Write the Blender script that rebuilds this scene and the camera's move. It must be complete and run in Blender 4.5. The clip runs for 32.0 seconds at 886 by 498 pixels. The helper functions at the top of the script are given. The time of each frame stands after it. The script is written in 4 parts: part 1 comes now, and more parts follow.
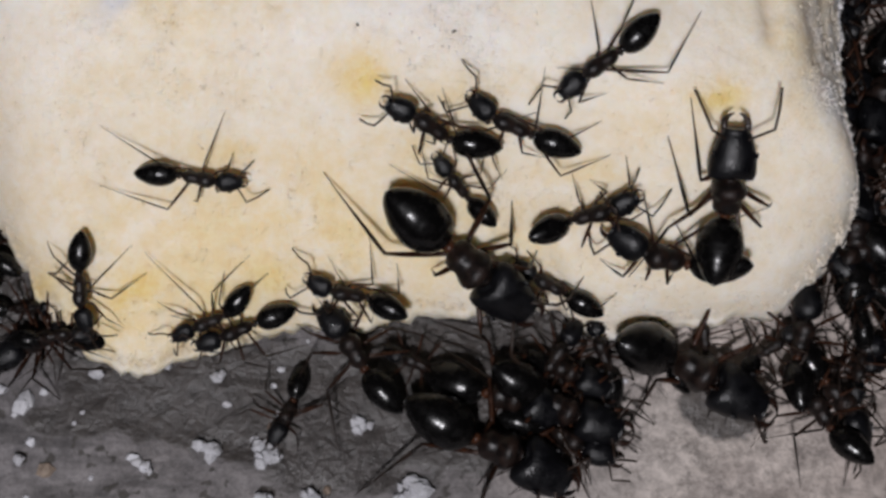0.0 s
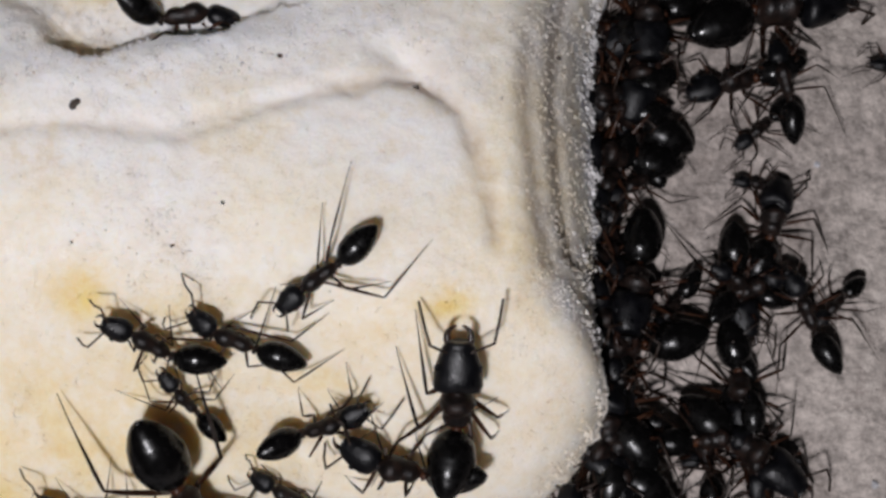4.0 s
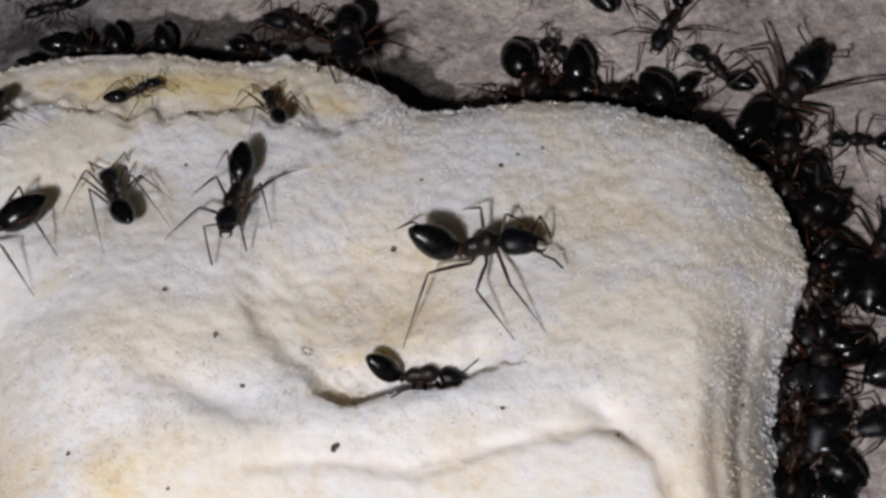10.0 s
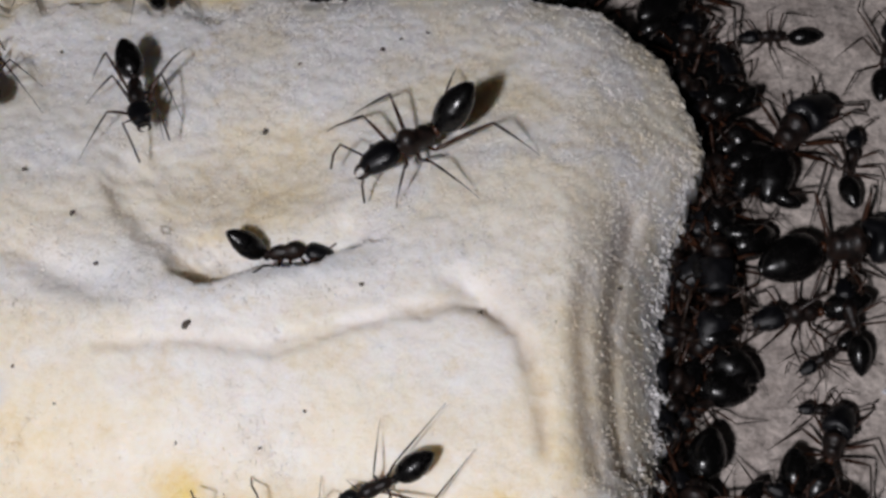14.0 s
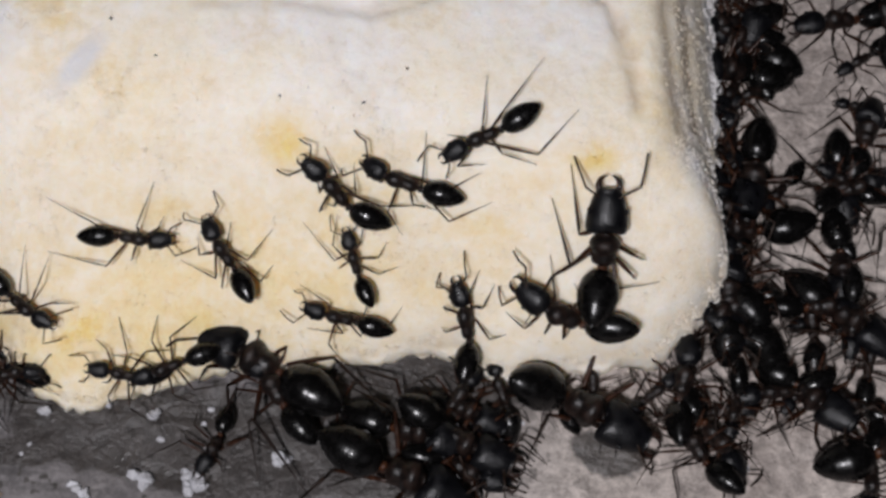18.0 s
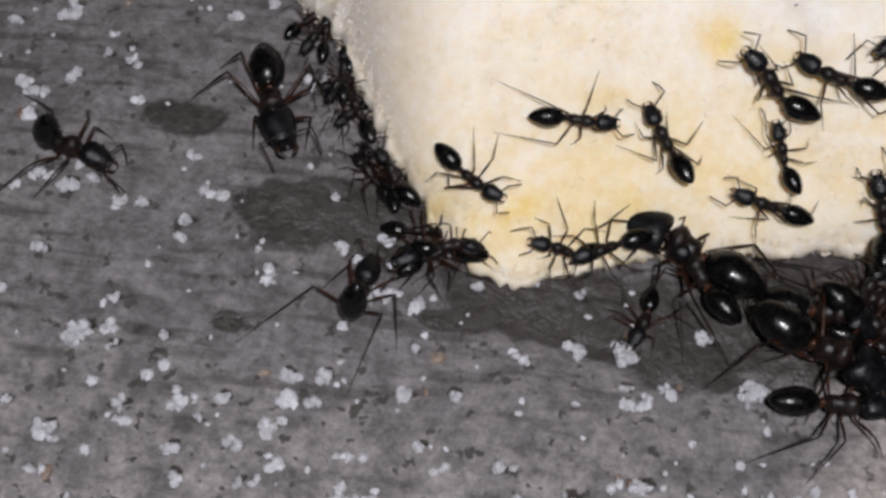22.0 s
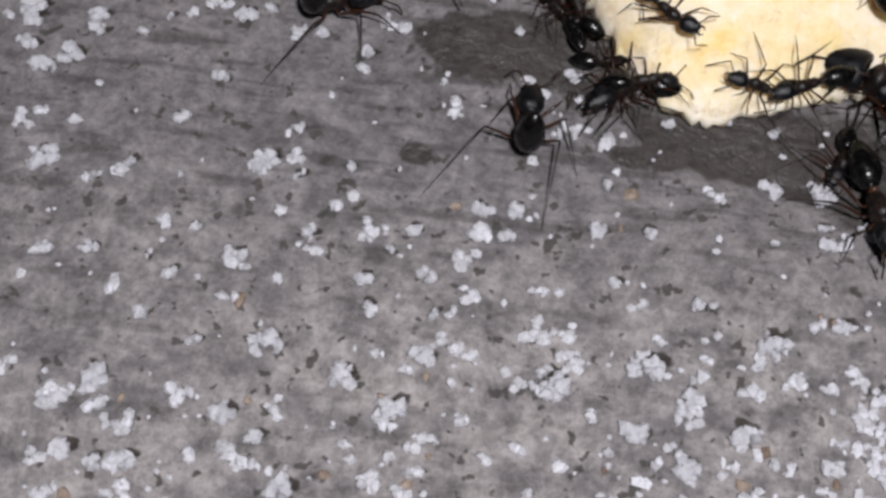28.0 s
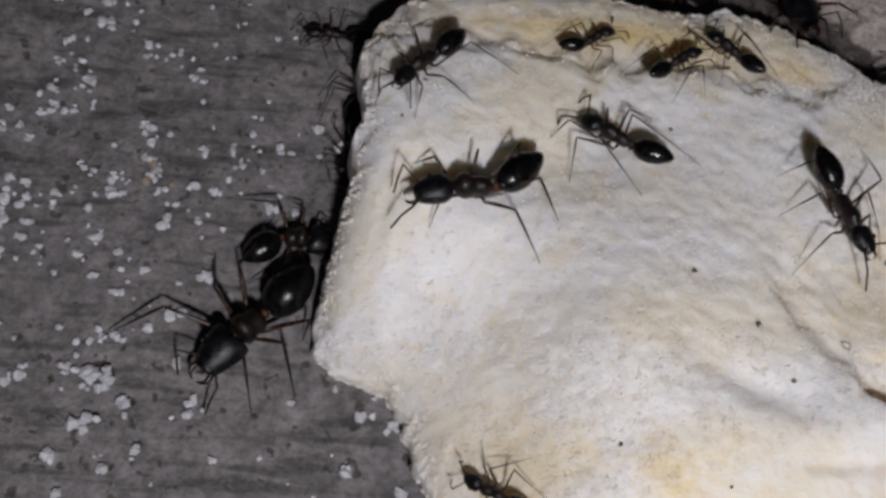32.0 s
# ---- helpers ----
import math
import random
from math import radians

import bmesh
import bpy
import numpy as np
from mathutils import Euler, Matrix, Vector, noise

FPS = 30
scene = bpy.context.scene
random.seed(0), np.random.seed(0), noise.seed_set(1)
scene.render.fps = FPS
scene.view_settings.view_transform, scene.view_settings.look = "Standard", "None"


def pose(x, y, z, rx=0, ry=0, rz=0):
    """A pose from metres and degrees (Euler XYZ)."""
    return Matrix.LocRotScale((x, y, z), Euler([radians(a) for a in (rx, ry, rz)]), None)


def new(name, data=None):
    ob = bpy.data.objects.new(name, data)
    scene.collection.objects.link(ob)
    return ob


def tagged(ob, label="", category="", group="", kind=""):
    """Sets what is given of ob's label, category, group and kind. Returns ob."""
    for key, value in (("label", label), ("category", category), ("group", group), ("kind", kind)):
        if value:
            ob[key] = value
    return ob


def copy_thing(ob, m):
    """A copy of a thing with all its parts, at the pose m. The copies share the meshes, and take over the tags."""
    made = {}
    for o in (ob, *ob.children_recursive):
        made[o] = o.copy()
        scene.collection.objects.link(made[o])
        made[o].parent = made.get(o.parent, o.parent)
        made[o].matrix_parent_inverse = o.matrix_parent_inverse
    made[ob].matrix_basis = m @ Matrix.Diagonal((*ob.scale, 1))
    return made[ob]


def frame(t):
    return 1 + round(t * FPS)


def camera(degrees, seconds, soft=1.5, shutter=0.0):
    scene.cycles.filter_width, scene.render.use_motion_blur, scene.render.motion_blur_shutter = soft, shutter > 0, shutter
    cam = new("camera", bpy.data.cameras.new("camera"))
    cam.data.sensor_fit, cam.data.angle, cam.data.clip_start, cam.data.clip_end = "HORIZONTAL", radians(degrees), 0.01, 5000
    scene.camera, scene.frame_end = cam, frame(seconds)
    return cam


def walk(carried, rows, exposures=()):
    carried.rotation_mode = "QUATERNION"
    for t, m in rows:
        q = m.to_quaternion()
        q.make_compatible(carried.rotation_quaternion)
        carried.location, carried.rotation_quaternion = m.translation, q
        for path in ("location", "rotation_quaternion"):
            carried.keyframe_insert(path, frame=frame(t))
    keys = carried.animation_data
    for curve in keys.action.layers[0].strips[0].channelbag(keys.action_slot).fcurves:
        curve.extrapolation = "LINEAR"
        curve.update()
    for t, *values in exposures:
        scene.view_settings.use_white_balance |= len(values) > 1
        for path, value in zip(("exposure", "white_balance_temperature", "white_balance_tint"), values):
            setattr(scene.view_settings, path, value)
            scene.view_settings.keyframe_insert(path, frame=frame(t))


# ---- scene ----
MM = 0.001
cam = camera(34.0, 32.0, soft=3.1)
# seconds; eye in millimetres; turn in degrees
PATH = [
    (0, 7.20, -12.72, 73.38, 14.83, -3.49, 1.24),
    (0.5, 7.63, -13.14, 73.25, 15.66, -3.79, 0.94),
    (1, 9.79, -12.66, 73.01, 15.80, -4.11, 0.48),
    (1.5, 11.04, -12.55, 72.85, 15.89, -3.98, 0.52),
    (2, 12.06, -11.14, 73.10, 16.30, -4.55, 0.09),
    (2.5, 12.49, -9.79, 73.29, 16.13, -4.74, -0.25),
    (3, 14.27, -8.72, 73.31, 16.22, -5.56, -0.62),
    (3.5, 16.51, -6.85, 73.57, 16.97, -5.12, -0.53),
    (5.5, 27.33, -2.93, 81.99, 22.49, -0.69, -2.53),
    (6, 29.80, 1.19, 86.23, 25.35, -1.54, -3.02),
    (6.5, 28.14, 1.63, 87.57, 26.48, -0.27, -2.40),
    (7, 27.45, 2.11, 88.64, 26.84, 0.14, -1.90),
    (7.5, 25.90, 2.34, 90.16, 27.25, 0.86, -1.08),
    (8, 24.35, 2.43, 91.19, 27.57, 1.49, -0.16),
    (8.5, 23.54, 1.42, 91.62, 27.56, 2.11, 0.51),
    (9, 19.38, -3.51, 91.70, 27.08, 3.53, 2.03),
    (9.5, 19.45, -4.32, 90.26, 26.94, 3.51, 2.59),
    (10, 19.08, -5.36, 88.99, 27.01, 3.81, 2.95),
    (10.5, 20.40, -6.64, 86.41, 27.22, 3.65, 3.32),
    (11, 20.20, -5.38, 83.89, 27.54, 3.73, 3.69),
    (11.5, 19.87, -4.42, 84.54, 27.79, 3.80, 3.84),
    (12, 19.91, -4.91, 84.73, 28.22, 4.32, 3.97),
    (12.5, 23.85, -7.71, 82.22, 28.13, 4.67, 4.05),
    (13, 28.77, -11.08, 80.65, 27.84, 5.04, 4.05),
    (13.5, 29.82, -10.32, 81.04, 27.96, 5.25, 4.01),
    (14, 28.96, -10.53, 81.06, 28.00, 5.19, 3.94),
    (14.5, 29.75, -11.11, 80.25, 28.10, 5.38, 3.90),
    (15, 30.17, -15.65, 78.30, 28.15, 5.72, 3.93),
    (15.5, 31.81, -20.11, 76.33, 27.95, 5.80, 4.21),
    (17.5, 14.18, -23.42, 79.38, 23.52, -2.96, 1.48),
    (18, 13.01, -23.92, 79.36, 23.47, -2.91, 1.78),
    (18.5, 12.59, -25.10, 78.78, 23.67, -3.31, 1.68),
    (19, 6.70, -28.62, 78.45, 23.79, -3.24, 2.22),
    (19.5, 3.36, -30.24, 78.46, 25.15, -3.87, 2.05),
    (20, -2.42, -33.22, 78.20, 26.80, -4.61, 2.00),
    (20.5, -9.69, -38.08, 76.94, 28.01, -4.19, 2.88),
    (21, -11.60, -41.22, 74.54, 28.88, -5.03, 2.92),
    (21.5, -12.35, -42.18, 73.86, 29.23, -5.27, 2.93),
    (22, -13.29, -41.02, 75.07, 29.44, -5.33, 2.86),
    (22.5, -13.93, -41.04, 74.58, 29.30, -5.15, 2.99),
    (23, -14.84, -43.75, 72.99, 29.19, -4.47, 3.51),
    (23.5, -14.35, -45.30, 71.97, 29.49, -4.47, 3.65),
    (24, -13.75, -48.83, 69.18, 28.65, -3.67, 4.52),
    (24.5, -13.98, -50.02, 68.33, 28.69, -3.94, 4.60),
    (26.5, -13.39, -49.22, 67.29, 27.74, -3.62, 4.70),
    (27, -15.08, -49.02, 67.46, 27.41, -3.89, 4.65),
    (27.5, -18.84, -46.38, 68.86, 27.12, -4.29, 4.36),
    (28, -21.82, -44.87, 69.78, 26.32, -4.68, 4.08),
    (28.5, -22.94, -41.62, 71.23, 25.17, -4.80, 4.06),
    (29, -24.45, -31.80, 74.11, 24.27, -4.98, 4.00),
    (29.5, -25.45, -23.04, 77.95, 23.92, -5.89, 3.79),
    (30, -26.71, -18.78, 79.48, 23.23, -6.01, 3.45),
    (30.5, -24.93, -17.06, 79.54, 22.92, -5.66, 3.35),
    (31, -25.46, -11.98, 81.61, 22.02, -5.57, 3.43),
    (31.5, -24.86, -3.62, 85.26, 22.73, -5.75, 3.54),
    (32, -25.31, 1.01, 87.27, 21.23, -5.55, 3.05),
]
walk(cam, [(t, pose(x * MM, y * MM, z * MM, rx, ry, rz)) for t, x, y, z, rx, ry, rz in PATH],
     exposures=[(0, -0.22), (3.5, -0.18), (5.5, 0.5), (7, 0.45), (8, 0.27), (9, 0.15), (10, 0.15), (11, 0.06), (13, 0.0), (15.5, -0.06), (17.5, -0.06), (20, -0.2), (22, 0.06), (23, 0.06), (24, 0.28), (26.5, 0.45), (28.6, 0.4), (29.1, 0.3), (29.8, -0.3), (31, -0.28), (32, -0.05)])

# ---- light: one phone torch held by the lens, dark surroundings ----
world = bpy.data.worlds.new("night")
world.use_nodes = True
world.node_tree.nodes["Background"].inputs[0].default_value = (0.82, 0.88, 1.0, 1)
world.node_tree.nodes["Background"].inputs[1].default_value = 0.007
scene.world = world
torch = new("torch", bpy.data.lights.new("torch", "POINT"))
torch.data.energy, torch.data.shadow_soft_size, torch.data.color = 0.88, 0.006, (0.972, 0.953, 1.0)
torch.location = (-0.008, -0.064, 0.138)


# ---- materials ----
def nodes_of(name):
    mat = bpy.data.materials.new(name)
    mat.use_nodes = True
    tree = mat.node_tree
    return mat, tree, tree.nodes["Principled BSDF"]


def add(tree, kind, inputs=(), **props):
    node = tree.nodes.new(kind)
    for key, value in props.items():
        setattr(node, key, value)
    for key, value in inputs:
        if hasattr(value, "is_output"):
            tree.links.new(value, node.inputs[key])
        else:
            node.inputs[key].default_value = value
    return node


def noise_of(tree, scale, detail=4.0, rough=0.55):
    co = add(tree, "ShaderNodeTexCoord")
    return add(tree, "ShaderNodeTexNoise", [("Vector", co.outputs["Object"]), ("Scale", scale), ("Detail", detail), ("Roughness", rough)]).outputs["Fac"]


def band(tree, value, low, high, a=0.0, b=1.0):
    return add(tree, "ShaderNodeMapRange", [("Value", value), ("From Min", low), ("From Max", high), ("To Min", a), ("To Max", b)], interpolation_type="SMOOTHSTEP").outputs[0]


def mix(tree, fac, a, b, blend="MIX"):
    node = add(tree, "ShaderNodeMix", data_type="RGBA", blend_type=blend)
    for sock, value in zip((node.inputs[0], node.inputs[6], node.inputs[7]), (fac, a, b)):
        if hasattr(value, "is_output"):
            tree.links.new(value, sock)
        else:
            sock.default_value = value if isinstance(value, (int, float)) else (*value, 1)
    return node.outputs[2]


def times(tree, a, b, op="MULTIPLY"):
    return add(tree, "ShaderNodeMath", [(0, a), (1, b)], operation=op).outputs[0]


def attr(tree, name):
    return add(tree, "ShaderNodeAttribute", attribute_name=name).outputs["Fac"]


def bump(tree, shader, height, distance, strength=1.0, under=None):
    node = add(tree, "ShaderNodeBump", [("Height", height), ("Distance", distance), ("Strength", strength)])
    if under is not None:
        tree.links.new(under, node.inputs["Normal"])
    tree.links.new(node.outputs[0], shader.inputs["Normal"])
    return node.outputs[0]


def chitin(name, base, rough, dent=0.08, second=None):
    mat, tree, sh = nodes_of(name)
    info = add(tree, "ShaderNodeObjectInfo")
    n = noise_of(tree, 16, 4)
    colour = mix(tree, band(tree, n, 0.35, 0.7), base, second or [c * 1.8 for c in base])
    tree.links.new(colour, sh.inputs["Base Color"])
    r = times(tree, band(tree, n, 0.3, 0.7, rough * 0.75, rough * 1.35), times(tree, info.outputs["Random"], 0.05), "ADD")
    tree.links.new(r, sh.inputs["Roughness"])
    sh.inputs["Specular IOR Level"].default_value, sh.inputs["IOR"].default_value = 0.45, 1.42
    bump(tree, sh, noise_of(tree, 70, 3), 0.0001, dent)
    return mat


GASTER = chitin("gaster_shell", (0.0022, 0.002, 0.002), 0.22)
HEAD = chitin("head_shell", (0.0022, 0.0022, 0.003), 0.34, 0.35)
THORAX = chitin("thorax_shell", (0.005, 0.0036, 0.0034), 0.42, 0.3, second=(0.018, 0.008, 0.005))
LEG = chitin("leg_shell", (0.008, 0.005, 0.004), 0.32, second=(0.022, 0.011, 0.007))
THIGH = chitin("thigh_shell", (0.018, 0.007, 0.004), 0.3, second=(0.05, 0.019, 0.009))
FEELER = chitin("feeler_shell", (0.016, 0.009, 0.006), 0.36)
JAW = chitin("jaw_shell", (0.014, 0.006, 0.004), 0.3)
AMBER = chitin("amber_shell", (0.03, 0.010, 0.005), 0.34, second=(0.075, 0.026, 0.010))


def bread_material(name, soft_depth, shine=0.0):
    mat, tree, sh = nodes_of(name)
    fine, mid, wide = noise_of(tree, 2600, 3), noise_of(tree, 600, 4), noise_of(tree, 130, 4)
    white = mix(tree, band(tree, mid, 0.35, 0.7), (0.91, 0.872, 0.855), (0.965, 0.935, 0.925))
    white = mix(tree, times(tree, band(tree, wide, 0.42, 0.60), 0.8), white, (0.925, 0.825, 0.66))
    white = mix(tree, times(tree, band(tree, noise_of(tree, 420, 5, 0.7), 0.53, 0.68), 0.5), white, (0.76, 0.64, 0.43))
    yellow = mix(tree, band(tree, mid, 0.3, 0.7), (0.885, 0.777, 0.62), (0.935, 0.855, 0.745))
    colour = mix(tree, attr(tree, "soaked"), white, yellow)
    colour = mix(tree, times(tree, attr(tree, "stain"), band(tree, noise_of(tree, 330, 5, 0.65), 0.34, 0.62, 0.45, 1.25)), colour, (0.82, 0.59, 0.19))
    # browned crumb, together with painted shade in the seam
    colour = mix(tree, times(tree, attr(tree, "crust_shade"), band(tree, mid, 0.3, 0.65, 0.35, 1.0)), colour, (0.42, 0.31, 0.19))
    colour = mix(tree, times(tree, attr(tree, "dusty"), band(tree, wide, 0.35, 0.6)), colour, (0.84, 0.84, 0.86))
    colour = mix(tree, times(tree, band(tree, noise_of(tree, 900, 5, 0.7), 0.62, 0.72), times(tree, 0.35, times(tree, attr(tree, "slab"), 0.32), "SUBTRACT")), colour, (0.45, 0.38, 0.28))
    colour = mix(tree, 0.22, colour, mix(tree, band(tree, noise_of(tree, 1500, 5, 0.8), 0.36, 0.64), (0.40, 0.36, 0.30), (0.92, 0.92, 0.92)), "OVERLAY")
    colour = mix(tree, attr(tree, "patch"), colour, (0.72, 0.72, 0.74))
    tree.links.new(colour, sh.inputs["Base Color"])
    sh.inputs["Subsurface Weight"].default_value = soft_depth
    sh.inputs["Subsurface Radius"].default_value = (1.0, 0.88, 0.72)
    sh.inputs["Subsurface Scale"].default_value = 0.0016
    damp = band(tree, noise_of(tree, 1900, 2), 0.60, 0.68)
    tree.links.new(times(tree, band(tree, fine, 0.35, 0.75, 0.72 - shine, 0.40 - 0.6 * shine), times(tree, damp, 0.28), "SUBTRACT"), sh.inputs["Roughness"])
    first = bump(tree, sh, mid, 0.0005, 0.16)
    torn = times(tree, 1.1, times(tree, attr(tree, "slab"), 0.3), "SUBTRACT")
    second = bump(tree, sh, times(tree, noise_of(tree, 1000, 6, 0.75), torn), 0.0008, 0.24, first)
    bump(tree, sh, times(tree, noise_of(tree, 3600, 3, 0.7), torn), 0.00025, 0.28, second)
    return mat


def ground_material():
    mat, tree, sh = nodes_of("weathered_stone")
    fine, mid, wide = noise_of(tree, 3000, 4), noise_of(tree, 420, 5, 0.62), noise_of(tree, 70, 4)
    co = add(tree, "ShaderNodeTexCoord")
    turned = add(tree, "ShaderNodeMapping", [("Vector", co.outputs["Object"]), ("Rotation", (0, 0, radians(-20))), ("Scale", (150, 1000, 100))])
    streak = add(tree, "ShaderNodeTexNoise", [("Vector", turned.outputs[0]), ("Scale", 1.0), ("Detail", 5.0)]).outputs["Fac"]
    grey = mix(tree, band(tree, mid, 0.3, 0.72), (0.107, 0.099, 0.101), (0.200, 0.186, 0.188))
    grey = mix(tree, times(tree, band(tree, wide, 0.45, 0.65), 0.4), grey, (0.215, 0.198, 0.196))
    grey = mix(tree, times(tree, band(tree, streak, 0.50, 0.66), 0.66), grey, (0.046, 0.042, 0.042))
    # nearer torch light on the front stone, painted as a paler grey
    grey = mix(tree, times(tree, attr(tree, "pale"), band(tree, mid, 0.38, 0.62, 0.15, 0.8)), grey, (0.31, 0.288, 0.278))
    brown = mix(tree, band(tree, mid, 0.32, 0.7), (0.34, 0.29, 0.262), (0.48, 0.42, 0.385))
    brown = mix(tree, band(tree, wide, 0.42, 0.62), brown, (0.55, 0.485, 0.44))
    brown = mix(tree, band(tree, noise_of(tree, 210, 5, 0.65), 0.58, 0.72), brown, (0.20, 0.17, 0.155))
    colour = mix(tree, attr(tree, "brown"), grey, brown)
    pits = band(tree, noise_of(tree, 1050, 2), 0.625, 0.675)
    colour = mix(tree, times(tree, pits, times(tree, 0.9, times(tree, attr(tree, "brown"), 0.7), "SUBTRACT")), colour, (0.05, 0.045, 0.04))
    # the lumps' shadows, painted dark into the stone beside them
    colour = mix(tree, band(tree, times(tree, attr(tree, "pit_shadow"), times(tree, noise_of(tree, 1400, 3), 0.8), "ADD"), 0.75, 0.95), colour, (0.035, 0.028, 0.024))
    # damp stone in front, and the bread's shadow painted in behind it
    wet_and_shade = band(tree, times(tree, attr(tree, "wet_and_shade"), times(tree, noise_of(tree, 330, 6, 0.7), 1.5), "ADD"), 1.05, 1.4)
    colour = mix(tree, times(tree, wet_and_shade, 0.9), colour, (0.046, 0.040, 0.037))
    colour = mix(tree, 0.55, colour, mix(tree, band(tree, noise_of(tree, 1300, 6, 0.8), 0.33, 0.67), (0.17, 0.17, 0.17), (0.8, 0.8, 0.8)), "OVERLAY")
    tree.links.new(colour, sh.inputs["Base Color"])
    tree.links.new(band(tree, wet_and_shade, 0, 1, 0.85, 0.35), sh.inputs["Roughness"])
    broad = bump(tree, sh, times(tree, noise_of(tree, 190, 4, 0.6), attr(tree, "brown")), 0.0035, 0.28)
    first = bump(tree, sh, mid, 0.0010, 0.28, broad)
    second = bump(tree, sh, noise_of(tree, 1300, 5, 0.7), 0.0005, 0.35, first)
    bump(tree, sh, fine, 0.00025, 0.4, second)
    return mat


def grain_material(name, a, b):
    mat, tree, sh = nodes_of(name)
    isle = add(tree, "ShaderNodeNewGeometry").outputs["Random Per Island"]
    colour = mix(tree, isle, a, b)
    colour = mix(tree, band(tree, noise_of(tree, 4000, 3), 0.55, 0.75), colour, [c * 0.6 for c in a])
    tree.links.new(colour, sh.inputs["Base Color"])
    sh.inputs["Roughness"].default_value = 0.6
    bump(tree, sh, noise_of(tree, 5000, 3), 0.0001, 0.8)
    return mat


BREAD, CRUMB, GROUND = bread_material("bread_crumb", 0.55), bread_material("loose_crumb", 0.3, 0.08), ground_material()
GRAIN = grain_material("white_mineral", (0.42, 0.415, 0.43), (0.60, 0.60, 0.635))
RUST = grain_material("rusty_mineral", (0.16, 0.11, 0.08), (0.30, 0.24, 0.19))
DIRT = grain_material("dark_dirt", (0.035, 0.030, 0.028), (0.09, 0.07, 0.055))


# ---- mesh helpers, measured in millimetres ----
def mesh_of(name, verts, faces, material, smooth=True, k=MM):
    data = bpy.data.meshes.new(name)
    data.from_pydata([tuple(k * c for c in v) for v in verts], [], faces)
    data.materials.append(material)
    if smooth:
        data.polygons.foreach_set("use_smooth", [True] * len(data.polygons))
    data.update()
    return data


def part(name, data, parent, label=""):
    ob = new(name, data)
    ob.parent = parent
    return tagged(ob, label)


def lattice(rows, cols, wrap):
    out = []
    for r in range(rows - 1):
        for c in range(cols if wrap else cols - 1):
            d = (c + 1) % cols
            out.append((r * cols + c, r * cols + d, (r + 1) * cols + d, (r + 1) * cols + c))
    return out


# ---- the bread's form, in millimetres ----
OUTLINE = [(-4.3, -0.2), (-1.2, 0.9), (3.2, 2), (8.7, 2.9), (14.6, 3.5), (17.0, 3.9), (19.5, 2.5), (22.9, 3),
           (28.5, 3.8), (31, 6.1), (32.2, 8.8), (31.8, 12), (32, 16.1), (32.4, 20.7), (32.5, 26.2), (32.9, 30.6),
           (34.3, 34.6), (34.7, 37), (33.6, 40.8), (31.6, 43.7), (28.5, 46.2), (24.9, 47), (21.6, 48.2), (16.7, 48.3),
           (13.8, 47.7), (8.9, 47.6), (6, 50), (1.1, 52.3), (-4.4, 52.2), (-11.5, 53), (-16.2, 52.6), (-21.8, 51),
           (-24.6, 47.3), (-24.5, 43.3), (-25, 37.8), (-26.3, 30.4), (-25.6, 26.8), (-22, 25.1), (-20.2, 22.2), (-19.2, 19.4),
           (-16, 16.3), (-14.6, 13.3), (-12.4, 8.8), (-10.4, 5.2), (-8.8, 3), (-7.9, 1.6)]
MID = (4.0, 27.5)


def spline(points, each):
    """A closed Catmull-Rom line through the points."""
    p = np.array(points, float)
    a, b, c, d = np.roll(p, 1, 0), p, np.roll(p, -1, 0), np.roll(p, -2, 0)
    u = (np.arange(each) / each)[None, :, None]
    a, b, c, d = (q[:, None, :] for q in (a, b, c, d))
    out = 0.5 * (2 * b + (c - a) * u + (2 * a - 5 * b + 4 * c - d) * u**2 + (3 * b - a - 3 * c + d) * u**3)
    return out.reshape(-1, 2)


RIM = spline(OUTLINE, 18)


def ease(a, b, x):
    u = np.clip((np.asarray(x, float) - a) / (b - a), 0, 1)
    return u * u * (3 - 2 * u)


def hump(x, y, cx, cy, rx, ry, turn=0.0):
    c, s = math.cos(math.radians(turn)), math.sin(math.radians(turn))
    u, v = ((x - cx) * c + (y - cy) * s) / rx, (-(x - cx) * s + (y - cy) * c) / ry
    return np.exp(-(u * u + v * v))


def near_line(x, y, points):
    """Distance from (x, y) to an open line."""
    best = np.full(np.shape(x), 1e9)
    for (ax, ay), (bx, by) in zip(points, points[1:]):
        dx, dy = bx - ax, by - ay
        u = np.clip(((x - ax) * dx + (y - ay) * dy) / (dx * dx + dy * dy), 0, 1)
        best = np.minimum(best, np.hypot(x - ax - u * dx, y - ay - u * dy))
    return best


SEAM = [(1.5, 20.2), (5.9, 20.6), (11.0, 20.3), (15.2, 21.7), (19.4, 22.7), (22.2, 23.2), (24.5, 21.4), (25.6, 18.2), (26.0, 15.4)]
LAYER = [(30.4, 30.4), (29.7, 27.2), (29.3, 23.0), (29.5, 19.2), (30.0, 15.5)]
LAYER_INNER = [(28.0, 25.7), (27.7, 21.7), (28.1, 18.1), (28.7, 14.7)]
# the lip before the hollow, its torn left side, the step down to the terrace behind
LIP = [(4.6, 24.9), (6.5, 24.0), (8.3, 24.3), (10.1, 24.9), (12.7, 25.0), (14.9, 26.3), (16.7, 26.9)]
STEP = [(-19.4, 47.6), (-14.1, 46.7), (-9.0, 46.0), (-3.7, 46.4), (0.8, 45.7), (3.9, 45.3), (6.6, 46.9)]
CUT = [(-0.0, 33.1), (0.1, 30.5), (1.9, 27.9), (3.8, 25.9), (4.9, 24.8)]


